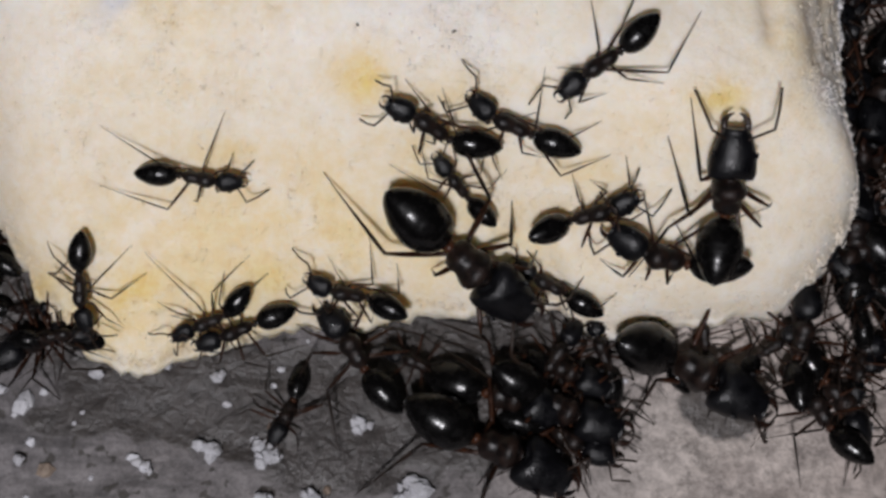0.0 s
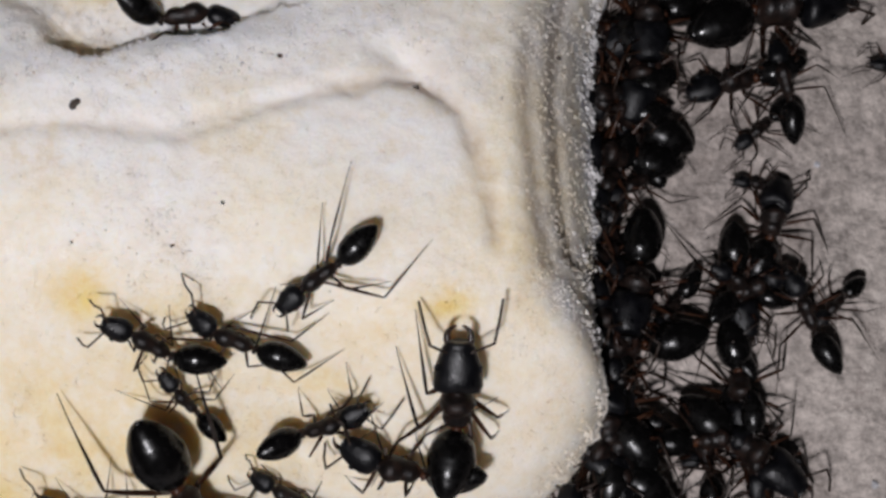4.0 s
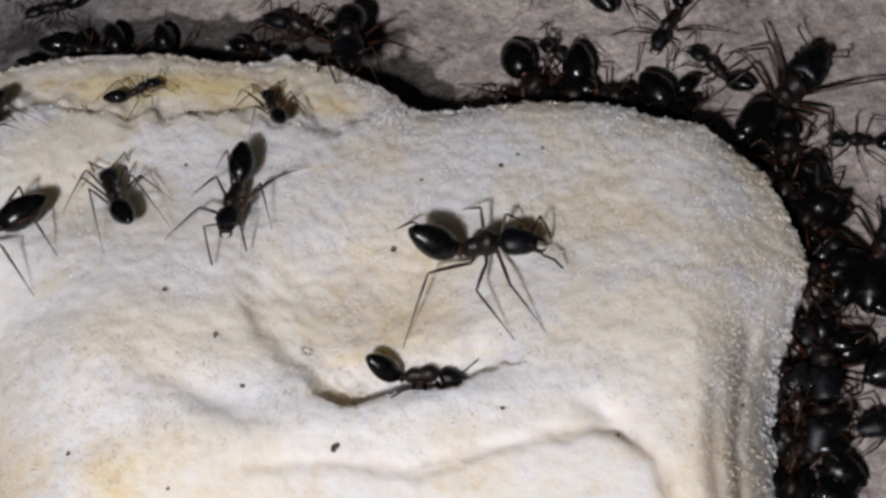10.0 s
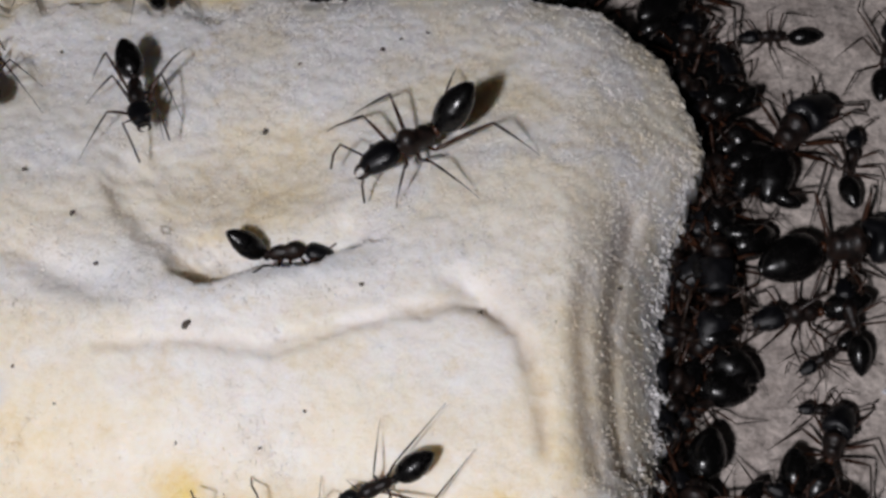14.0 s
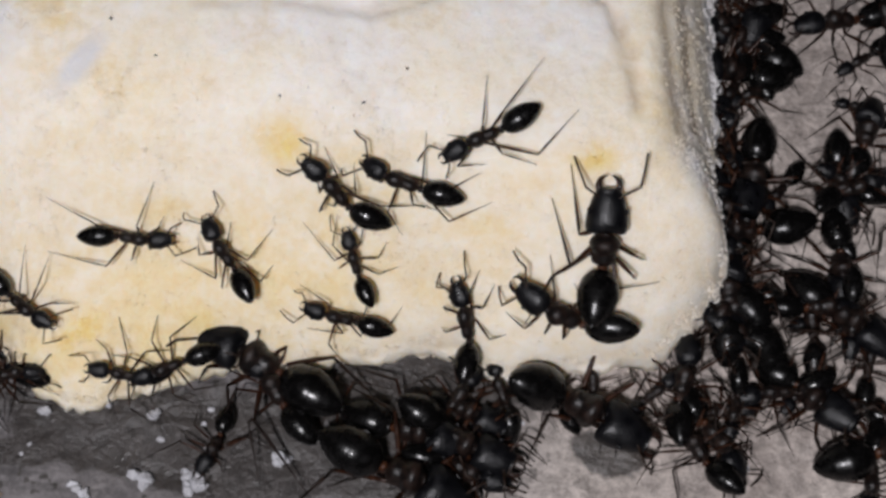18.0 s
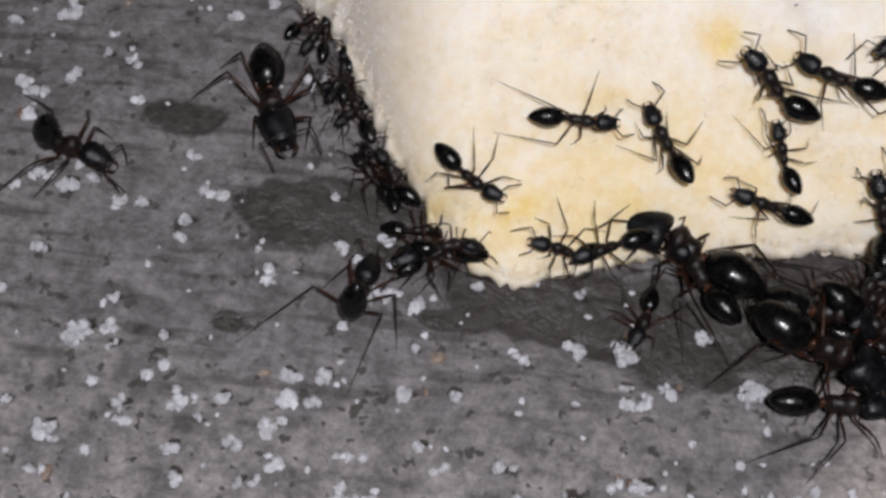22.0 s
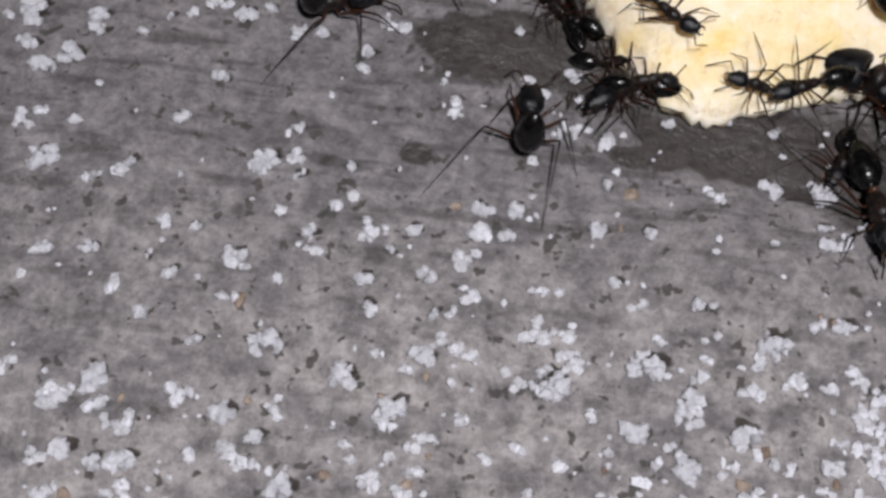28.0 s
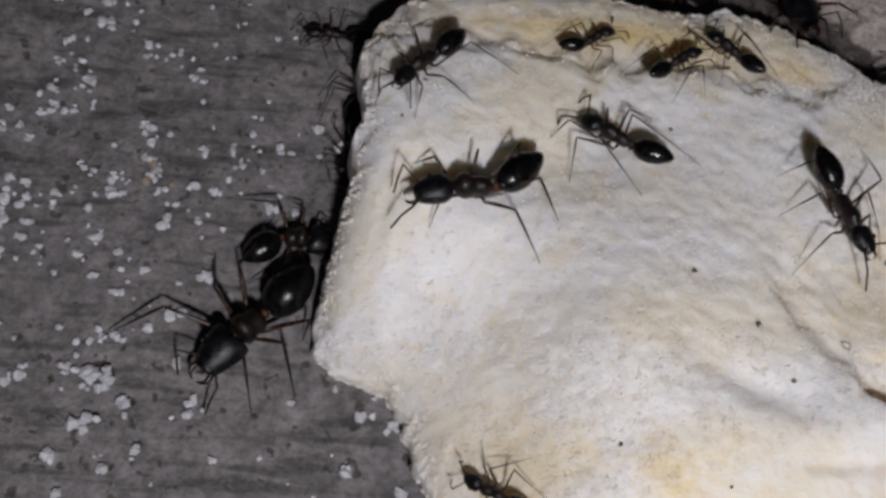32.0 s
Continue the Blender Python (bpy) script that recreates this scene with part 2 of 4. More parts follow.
RISE_AT = np.linspace(-8, 64, 721)
RISE = np.interp(RISE_AT, [-1, 3, 6, 8.5, 11, 13, 15, 18, 22, 28, 31, 35, 42, 46, 55], [0.9, 2.3, 4.0, 5.2, 7.2, 8.8, 10.0, 10.8, 11.3, 11.4, 11.0, 10.0, 8.3, 7.2, 6.0])
RISE = np.convolve(np.pad(RISE, 30, "edge"), np.hanning(61) / np.hanning(61).sum(), "valid")


def rough(x, y, scale, seed):
    """Cheap smooth noise between -1 and 1 over arrays."""
    x, y = np.asarray(x, float) / scale, np.asarray(y, float) / scale
    i, j = np.floor(x).astype(int), np.floor(y).astype(int)
    u, v = x - i, y - j
    u, v = u * u * (3 - 2 * u), v * v * (3 - 2 * v)

    def cell(a, b):
        h = np.sin(a * 127.1 + b * 311.7 + seed * 74.7) * 43758.5453
        return (h - np.floor(h)) * 2 - 1

    return (cell(i, j) * (1 - u) + cell(i + 1, j) * u) * (1 - v) + (cell(i, j + 1) * (1 - u) + cell(i + 1, j + 1) * u) * v


def top(x, y, rim=None):
    """Height of the bread's upper side."""
    x, y = np.asarray(x, float), np.asarray(y, float)
    yy = y + 3.0 * ease(12, 26, x) * (1 - ease(12, 24, y))
    z = np.interp(yy, RISE_AT, RISE)
    z = z * (1 - 0.54 * ease(26.5, 33.5, x) * ease(9, 18, y) * (1 - 0.55 * ease(27, 34, y))) * (1 - 0.62 * ease(-7, -22, x) * (1 - ease(26, 40, y)))
    z = z + 1.2 * hump(x, y, -20.3, 30.6, 5, 7) + 1.0 * hump(x, y, -12.3, 26.1, 6, 4) - 1.0 * hump(x, y, -14.1, 38.2, 8, 3, 15)
    # the hollow and its lip, the smaller pits
    z = z - 1.7 * hump(x, y, 8.2, 31.3, 6.5, 4.5, 10) + 0.4 * hump(x, y, 10.8, 23.9, 7.0, 1.3, 10)
    z = z - 0.9 * hump(x, y, -1.6, 24.6, 3.0, 1.0, -25) - 0.9 * hump(x, y, 22.1, 23.6, 1.6, 0.8, -30)
    ragged = 0.55 * rough(x, y, 1.3, 51) + 0.3 * rough(x + 0.4 * y, y, 0.6, 52)
    # the hollow falls away behind its lip and beside its torn left side
    d = y - np.interp(x, [p[0] for p in LIP], [p[1] for p in LIP]) + 0.5 * ragged
    z = z - 1.9 * ease(LIP[0][0] - 0.6, LIP[1][0], x) * ease(LIP[-1][0] + 1.0, LIP[-3][0], x) * ease(-0.2, 0.3, d) * np.exp(-(np.maximum(d, 0) / 2.4) ** 2)
    d = x - np.interp(y, [p[1] for p in CUT[::-1]], [p[0] for p in CUT[::-1]]) + ragged
    z = z - 0.5 * ease(CUT[-1][1] - 1, CUT[-2][1], y) * ease(CUT[0][1] + 2, CUT[1][1], y) * ease(-0.8, 0.9, d) * np.exp(-(np.maximum(d, 0) / 2.6) ** 2)
    # the terrace behind
    d = y - np.interp(x, [p[0] for p in STEP], [p[1] for p in STEP]) + 1.5 * ragged
    z = z - 1.0 * ease(-1.3, 1.3, d) * ease(STEP[-1][0] + 2, STEP[-2][0], x)
    # the seam round the smooth front slab, the layers at its end
    z = z - (0.25 + 0.25 * ease(14, 21, x)) * (1 + 0.5 * rough(x, y, 1.6, 53)) * np.exp(-((near_line(x, y, SEAM) + 0.4 * ragged) / 0.45) ** 2)
    z = z - 0.6 * np.exp(-(near_line(x, y, LAYER) / 0.5) ** 2) - 0.35 * np.exp(-(near_line(x, y, LAYER_INNER) / 0.5) ** 2)
    if rim is None:
        rim = np.min(np.hypot(RIM[:, 0] - x[..., None], RIM[:, 1] - y[..., None]), -1)
    base = 0.4 + 0.38 * ease(30, 44, y)
    return z * (base + (1 - base) * (1 - np.exp(-rim / 1.3)))


def set_attr(data, name, values):
    data.attributes.new(name, "FLOAT", "POINT").data.foreach_set("value", np.asarray(values, np.float32).ravel())


def on_bread(x, y):
    p, q = RIM, np.roll(RIM, -1, 0)
    cross = (p[:, 1] > y) != (q[:, 1] > y)
    at = (q[:, 0] - p[:, 0]) * (y - p[:, 1]) / (q[:, 1] - p[:, 1] + 1e-12) + p[:, 0]
    return bool(np.sum(cross & (x < at)) % 2)


def floor_height(x, y):
    return 0.35 * rough(x, y, 9, 3) + 0.18 * rough(x, y, 3.1, 4) + 0.07 * rough(x, y, 1.2, 5) - 0.25


def surface(x, y, on):
    return float(top(x, y)) if on == "bread" else float(floor_height(x, y))


# ---- ground ----
# white crusts on the stone: x, y, size
FLECKS_FRONT = [(-43.2, 3.3, 1.38), (-39.3, 2.9, 1.03), (-41.7, -1.1, 1.21), (-40.5, 0.5, 0.86), (-31.9, -0.5, 0.86), (-33.6, -3.4, 0.86), (-40.7, -6.8, 1.72), (-35.9, -6.5, 0.86), (-28.8, -5.7, 1.72), (-26.8, -6.2, 0.69), (-24.0, -5.4, 0.69), (-27.2, -3.3, 0.76), (-29.7, -11.4, 1.21), (-31.9, -10.1, 0.69), (-32.8, -12.8, 0.76), (-37.2, -12.0, 0.97), (-39.7, -12.2, 0.86), (-25.8, -9.6, 0.76), (-20.1, -8.9, 0.83), (-21.4, -10.1, 0.48), (-16.6, -7.2, 0.97), (-14.7, -7.0, 1.03), (-15.3, -8.9, 0.97), (-10.2, -7.8, 0.97), (-7.4, -7.5, 0.97), (-9.0, -10.7, 0.69), (-22.7, -12.1, 0.97), (-22.3, -13.5, 0.76), (-18.7, -13.8, 0.69), (-33.9, -15.5, 0.76)]
FLECKS_MIDDLE = [(-31.1, -16.5, 0.76), (-27.4, -16.2, 1.72), (-23.4, -17.7, 1.55), (-20.4, -19.3, 1.55), (-19.3, -16.3, 1.31), (-29.1, -20.2, 1.38), (-27.3, -21.3, 0.97), (-35.7, -19.0, 1.38), (-33.5, -21.0, 0.62), (-36.5, -23.0, 1.21), (-35.1, -23.4, 0.97), (-33.7, -23.2, 1.38), (2.5, -4.1, 1.55), (-0.7, -13.7, 1.72), (-7.4, -15.3, 2.07), (-12.5, -17.1, 2.07), (-8.0, -19.3, 1.38), (-5.1, -17.4, 1.38), (-2.2, -19.0, 1.72), (-5.4, -20.9, 1.38), (-26.6, 3.3, 0.69), (-23.7, 2.2, 0.69), (-15.1, 4.7, 0.62), (-12.0, 2.2, 0.62), (-25.6, -23.9, 1.38), (2.7, -7.3, 0.86), (-4.6, -11.8, 0.69), (3.3, -12.3, 1.38)]
FLECKS_SIDE = [(-38.1, 12.2, 1.72), (-32.0, 11.9, 0.83), (-38.3, 14.6, 0.97), (-34.3, 10.3, 0.97), (-33.1, 16.4, 1.03), (-30.2, 14.0, 0.55), (-39.9, 22.2, 1.38), (-47.7, 27.5, 1.38), (-39.6, 25.1, 2.07), (-46.1, 23.3, 1.38), (-37.6, 23.6, 0.86), (-38.3, 19.5, 0.76), (-36.6, 21.0, 0.69), (-45.9, 14.9, 0.76), (-42.1, 14.9, 0.62), (-43.0, 2.3, 1.55), (-39.1, 1.8, 0.9), (-40.3, -0.1, 1.21), (-42.9, 0.5, 1.03), (-31.0, 4.1, 1.21), (-29.6, 4.6, 0.76), (-35.3, 3.2, 0.69), (-36.2, 15.7, 0.69), (-2.9, 0.2, 0.83), (0.0, -0.2, 0.76), (-6.3, -0.3, 0.69), (-0.4, -3.9, 1.24), (5.0, -6.3, 1.03), (9.8, -5.9, 1.9), (7.3, -2.6, 0.97), (2.6, -6.3, 0.69), (-9.7, -4.7, 0.55)]


def build_ground():
    xs = np.concatenate([-np.geomspace(5000, 95, 14), np.arange(-80, 96, 0.36), np.geomspace(110, 5000, 14)])
    ys = np.concatenate([-np.geomspace(5000, 75, 14), np.arange(-62, 100, 0.36), np.geomspace(115, 5000, 14)])
    x, y = np.meshgrid(xs, ys)
    z = floor_height(x, y)
    z = z - 0.30 * np.clip(rough(x, y, 0.8, 14) * 0.75 + rough(x, y, 2.3, 15) * 0.5 - 0.42, 0, 1) + 0.03 * rough(x, y, 0.5, 16)
    pit_shadow = np.zeros_like(z)
    rng = random.Random(3)
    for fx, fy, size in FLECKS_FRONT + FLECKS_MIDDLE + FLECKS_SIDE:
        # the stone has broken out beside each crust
        # a dent beside each crust, carrying the lump's painted shadow
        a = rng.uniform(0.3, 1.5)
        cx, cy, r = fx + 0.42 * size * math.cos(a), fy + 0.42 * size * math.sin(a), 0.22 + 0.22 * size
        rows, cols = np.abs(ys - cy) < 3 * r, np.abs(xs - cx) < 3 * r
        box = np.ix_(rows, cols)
        pit_shadow[box] = np.maximum(pit_shadow[box], hump(x[box], y[box], cx, cy, 1.3 * r, 0.7 * r, rng.uniform(-40, 20)))
    z = z - 0.35 * pit_shadow
    data = mesh_of("ground", np.stack([x, y, z], -1).reshape(-1, 3), lattice(len(ys), len(xs), False), GROUND)
    edge = 22 + 5 * rough(x, y, 14, 8) + 2 * rough(x, y, 4, 9) + 0.05 * (y - 20)
    set_attr(data, "brown", ease(-7, 9, x - edge + 0.75 * np.clip(y - 12, 0, 60)) * 0.95)
    wet_and_shade = np.zeros_like(x)
    for cx, cy, rx, ry, a in WET_AND_SHADE:
        wet_and_shade = np.maximum(wet_and_shade, 1.7 * hump(x, y, cx, cy, rx, ry, a))
    wet_and_shade = wet_and_shade * (1 + 0.45 * rough(x, y, 1.7, 71)) + 0.12 * rough(x, y, 0.9, 72) * (wet_and_shade > 0.05)
    set_attr(data, "wet_and_shade", wet_and_shade)
    set_attr(data, "pit_shadow", pit_shadow)
    # front brightening by torch light, put into the stone's colour
    set_attr(data, "pale", ease(-3, -15, y) * (0.75 + 0.35 * rough(x, y, 6, 91)))
    return tagged(new("ground", data), "weathered grey and brown stone ground with pits and stains", "ground", kind="structure")


# damp patches; those with y above 49 paint the bread's shadow
WET_AND_SHADE = [(-9.0, 56.5, 15.0, 2.6, 0), (7.0, 52.6, 4.0, 2.4, -25), (-15.2, 3.6, 5.0, 2.3, 6), (-10.6, 3.6, 2.6, 3.0, 0), (-2.1, -1.3, 7.0, 2.3, -10), (4.2, -2.1, 7.0, 3.4, -8), (10.8, -1.2, 7.0, 3.6, 0), (-7.2, -2.7, 2.2, 0.8, 0), (13.8, 1.5, 6.0, 3.5, 0), (25.7, -1.3, 2.2, 1.0, -10), (-24.8, 9.5, 2.4, 1.3, 0), (-20.5, -4.2, 0.9, 0.6, 0), (8.5, 49.5, 4.0, 1.2, 0), (1.7, 54.6, 4.5, 1.6, -20), (-11.5, 56.2, 12.0, 2.0, 0)]
build_ground()


# ---- bread ----
def pebble(rng, cx, cy, cz, r, verts, faces):
    """A small angular lump appended to verts and faces."""
    g = (1 + 5**0.5) / 2
    base = [(-1, g, 0), (1, g, 0), (-1, -g, 0), (1, -g, 0), (0, -1, g), (0, 1, g), (0, -1, -g), (0, 1, -g), (g, 0, -1), (g, 0, 1), (-g, 0, -1), (-g, 0, 1)]
    tris = [(0, 11, 5), (0, 5, 1), (0, 1, 7), (0, 7, 10), (0, 10, 11), (1, 5, 9), (5, 11, 4), (11, 10, 2), (10, 7, 6), (7, 1, 8),
            (3, 9, 4), (3, 4, 2), (3, 2, 6), (3, 6, 8), (3, 8, 9), (4, 9, 5), (2, 4, 11), (6, 2, 10), (8, 6, 7), (9, 8, 1)]
    turn, start = rng.uniform(0, 6.3), len(verts)
    sx, sy, sz = r * rng.uniform(0.7, 1.25), r * rng.uniform(0.7, 1.25), r * rng.uniform(0.5, 0.85)
    for x, y, z in base:
        j = rng.uniform(0.6, 1.25) / 1.9
        x, y = x * math.cos(turn) - y * math.sin(turn), x * math.sin(turn) + y * math.cos(turn)
        verts.append((cx + x * sx * j, cy + y * sy * j, cz + z * sz * j))
    faces.extend(tuple(start + i for i in t) for t in tris)


def crumble(x, y):
    """The lumpy relief of torn crumb."""
    out = 0.0
    for scale, high, turn, seed in ((3.6, 0.06, 0.2, 33), (1.7, 0.045, 0.75, 31), (1.1, 0.035, 1.9, 36), (0.75, 0.04, 2.6, 37), (0.5, 0.05, 1.2, 38)):
        c, s = math.cos(turn), math.sin(turn)
        out = out + high * rough(x * c - y * s, x * s + y * c, scale, seed)
    return out


def build_bread():
    rim = spline(OUTLINE, 20)
    n = len(rim)
    k = np.arange(n)
    away = rim - np.array(MID)
    away /= np.linalg.norm(away, axis=1)[:, None]
    jag = 0.30 * rough(rim[:, 0], rim[:, 1], 0.9, 21) + 0.25 * rough(rim[:, 0], rim[:, 1], 2.1, 22) + 0.16 * rough(rim[:, 0], rim[:, 1], 0.4, 23)
    reach = np.hypot(rim[:, 0] - MID[0], rim[:, 1] - MID[1])
    rim = rim + away * jag[:, None]
    steps = 1 - (1 - np.linspace(0, 1, 150)) ** 1.15
    steps = steps[1:]
    x = MID[0] + steps[:, None] * (rim[:, 0] - MID[0])
    y = MID[1] + steps[:, None] * (rim[:, 1] - MID[1])
    far = np.maximum(0, reach - steps[:, None] * np.hypot(rim[:, 0] - MID[0], rim[:, 1] - MID[1]))
    z = top(x, y, far)
    crumb = 1 - 0.75 * slab_mask(x, y)
    z = z + crumb * (1 + 1.6 * np.exp(-far / 1.5)) * crumble(x, y) + 0.025 * rough(x - 0.5 * y, y + 0.5 * x, 0.6, 34)
    z = np.maximum(z, 0.5)
    # the torn side falls to the stone and draws in a little below
    low_x, low_y, low_z = [], [], []
    for down, inward in ((0.25, -0.18), (0.5, -0.1), (0.75, 0.25), (1.0, 0.9)):
        shift = inward + 0.35 * rough(k * 0.6, down * 9.0 + k * 0.0, 1.4, 41) * (down > 0.3)
        low_x.append(rim[:, 0] - away[:, 0] * shift)
        low_y.append(rim[:, 1] - away[:, 1] * shift)
        low_z.append(z[-1] * (1 - down) - 0.7 * down)
    x, y, z = np.vstack([x, low_x]), np.vstack([y, low_y]), np.vstack([z, low_z])
    verts = np.vstack([[[*MID, float(z[0].mean())]], np.stack([x, y, z], -1).reshape(-1, 3)])
    faces = [(0, 1 + i, 1 + (i + 1) % n) for i in range(n)]
    faces += [tuple(v + 1 for v in f) for f in lattice(len(x), n, True)]
    data = mesh_of("bread", verts, faces, BREAD)
    vx, vy = verts[:, 0], verts[:, 1]
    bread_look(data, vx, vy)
    ob = new("bread", data)
    crumb_data = crumb_grains(rim, reach)
    part("crumb_crust", crumb_data, ob, "coarse white crumbs standing out of the torn face")["kind"] = "stuff"
    return tagged(ob, "torn piece of pale bread lying on the stone, front soaked yellow", "bread")


def bread_look(data, vx, vy):
    """Where the bread is soaked, stained, dusty, or browned with the seam's shade painted in."""
    set_attr(data, "slab", slab_mask(vx, vy))
    set_attr(data, "soaked", slab_mask(vx, vy) * (0.3 + 0.7 * ease(20, 8, vy)))
    stain = np.zeros(len(vx))
    for cx, cy, rx, ry, a, strength in STAINS:
        stain = np.maximum(stain, strength * hump(vx, vy, cx, cy, rx, ry, a))
    set_attr(data, "stain", np.clip(1.45 * stain, 0, 0.9))
    # brown along seam and layers; the seam line includes its overhang's shade as colour
    crust_shade = (0.12 + 0.42 * ease(15, 22, vx)) * (1 + 0.6 * rough(vx, vy, 1.1, 54)) * np.exp(-(near_line(vx, vy, SEAM) / 0.42) ** 2) + 0.55 * np.exp(-(near_line(vx, vy, LAYER) / 0.7) ** 2) + 0.4 * np.exp(-(near_line(vx, vy, LAYER_INNER) / 0.6) ** 2)
    crust_shade = crust_shade + 0.25 * (1 + rough(vx, vy, 0.9, 55)) * np.exp(-(near_line(vx, vy, CUT) / 0.6) ** 2) + 0.6 * hump(vx, vy, 7.7, 25.7, 2.6, 0.9, -10) + 0.45 * hump(vx, vy, -1.2, 25.3, 2.6, 0.8, -30)
    crust_shade = crust_shade + 0.28 * hump(vx, vy, -12.4, 12.6, 2.0, 6.5, 20) + 0.4 * hump(vx, vy, 23.3, 23.9, 1.2, 0.5, -30)
    set_attr(data, "crust_shade", np.clip(crust_shade, 0, 1))
    set_attr(data, "dusty", np.clip(hump(vx, vy, 7.9, 24.8, 16, 2.6, 4) + 0.6 * hump(vx, vy, -5.8, 33.0, 9, 5, 20) + 0.3 * hump(vx, vy, -21.4, 31.4, 5, 10), 0, 1) * (1 - slab_mask(vx, vy)))
    set_attr(data, "patch", np.clip(1.6 * hump(vx, vy, -4.4, 16.4, 2.0, 0.85, 52) - 0.3 + 0.3 * rough(vx, vy, 1.1, 61), 0, 0.85))


def crumb_grains(rim, reach):
    """Grains of crumb half sunk in the torn faces, thickest along the rim."""
    rng = np.random.default_rng(9)
    n, edge = 130000, 22000
    at = rng.random(n) * len(rim)
    k = at.astype(int) % len(rim)
    spot = rim[k] + (at - np.floor(at))[:, None] * (rim[(k + 1) % len(rim)] - rim[k])
    u = np.sqrt(rng.random(n))
    u[:edge] = 1 - np.abs(rng.normal(0, 0.012, edge))
    x, y = MID[0] + u * (spot[:, 0] - MID[0]), MID[1] + u * (spot[:, 1] - MID[1])
    soaked = slab_mask(x, y)
    keep = rng.random(n) > 0.25 * soaked + 0.4 * (np.arange(n) >= edge) * (rough(x, y, 1.3, 81) + 0.7 * rough(x, y, 4.0, 82) < 0)
    k, u, x, y, soaked = k[keep], u[keep], x[keep], y[keep], soaked[keep]
    side = (np.arange(n) < edge)[keep]
    n = len(x)
    far = np.maximum(0, reach[k] - u * np.hypot(rim[k, 0] - MID[0], rim[k, 1] - MID[1]))
    r = (0.05 + 0.09 * rng.random(n) ** 2) * (1 - 0.3 * soaked) * np.where(side, 1.0 + 0.9 * rng.random(n) ** 2, 1.0)
    z = np.maximum(top(x, y, far) + (1 - 0.75 * soaked) * (1 + 1.6 * np.exp(-far / 1.5)) * crumble(x, y), 0.5) - (0.36 + 0.15 * soaked) * r
    # the outermost hang on the torn side
    hang = side & (u > 0.995)
    z = np.where(hang, z * rng.random(n), z)
    six = np.array([(1, 0, 0), (-1, 0, 0), (0, 1, 0), (0, -1, 0), (0, 0, 1), (0, 0, -1)], float)
    eight = np.array([(0, 2, 4), (2, 1, 4), (1, 3, 4), (3, 0, 4), (2, 0, 5), (1, 2, 5), (3, 1, 5), (0, 3, 5)])
    turn = rng.uniform(0, 1.57, n)
    size = r[:, None] * rng.uniform(0.7, 1.3, (n, 3)) * (1, 1, 0.8)
    v = six[None] * size[:, None, :] + rng.normal(0, 0.22, (n, 6, 3)) * r[:, None, None]
    c, s = np.cos(turn)[:, None], np.sin(turn)[:, None]
    v = np.stack([v[..., 0] * c - v[..., 1] * s, v[..., 0] * s + v[..., 1] * c, v[..., 2]], -1) + np.stack([x, y, z], -1)[:, None, :]
    faces = (np.arange(n)[:, None, None] * 6 + eight[None]).reshape(-1, 3)
    data = mesh_of("crumb_crust", v.reshape(-1, 3).tolist(), faces.tolist(), CRUMB, False)
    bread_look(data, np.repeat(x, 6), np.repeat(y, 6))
    return data


def slab_mask(x, y):
    """The smooth soaked slab in front of the seam."""
    back = np.interp(x, [-14, -6, 1, 12, 23, 26.5], [16, 19, 22.0, 22.6, 25.0, 21.5])
    return ease(1.2, -1.6, y - back) * ease(-15.5, -8.5, x + 0.15 * y) * ease(29.6, 25.4, x - 5 * ease(14, 9, y))


STAINS = [(7.0, 12.8, 1.7, 1.3, 0, 0.55), (-5.3, 18.4, 1.8, 1.0, 10, 0.35), (17.9, 9.3, 2.2, 1.6, 0, 0.3), (8.8, 9.2, 3.0, 2.4, 0, 0.32), (-4.8, 3.4, 3.6, 1.6, 10, 0.6), (3.8, 4.5, 5.5, 1.4, 5, 0.45), (13.8, 6.1, 4.0, 1.2, 0, 0.3), (23.4, 12.3, 1.8, 0.9, 0, 0.6), (0.4, 9.3, 2.4, 1.6, 0, 0.32), (11.6, 11.5, 4.0, 2.0, 0, 0.28), (-9.0, 3.5, 1.8, 1.6, 0, 0.4), (21.2, 5.7, 3.0, 1.0, 0, 0.25), (-5.3, 48.0, 8.0, 2.2, 0, 0.28)]
STAINS += [(8.5, 29.0, 5.0, 3.6, 10, 0.26), (6.0, 25.2, 2.0, 0.9, 0, 0.6), (-9.0, 49.0, 12.0, 1.8, 0, 0.42), (3.0, 47.5, 3.0, 1.2, 0, 0.35), (-3.0, 21.8, 3.0, 1.4, 0, 0.25), (-2.5, 15.6, 5.0, 3.0, 0, 0.16), (-3.2, 2.9, 9.0, 3.4, 4, 0.42), (3.7, 6.0, 16.0, 4.5, 4, 0.36), (-14.6, 19.2, 7.0, 9.0, 0, 0.15), (-3.1, 11.2, 5.0, 5.0, 0, 0.14), (20.6, 9.6, 6.0, 4.0, 0, 0.16), (-6.8, 27.8, 5.0, 2.5, 0, 0.16), (27.1, 16.3, 2.0, 7.0, 0, 0.2), (23.2, 37.0, 5.0, 3.0, 20, 0.1), (8.4, 34.0, 4.5, 3.0, 10, 0.12), (6.6, 27.1, 1.6, 0.9, 0, 0.5), (-6.5, 20.1, 2.6, 1.6, 0, 0.3), (11.4, 30.4, 1.3, 1.4, 0, 0.3)]
build_bread()


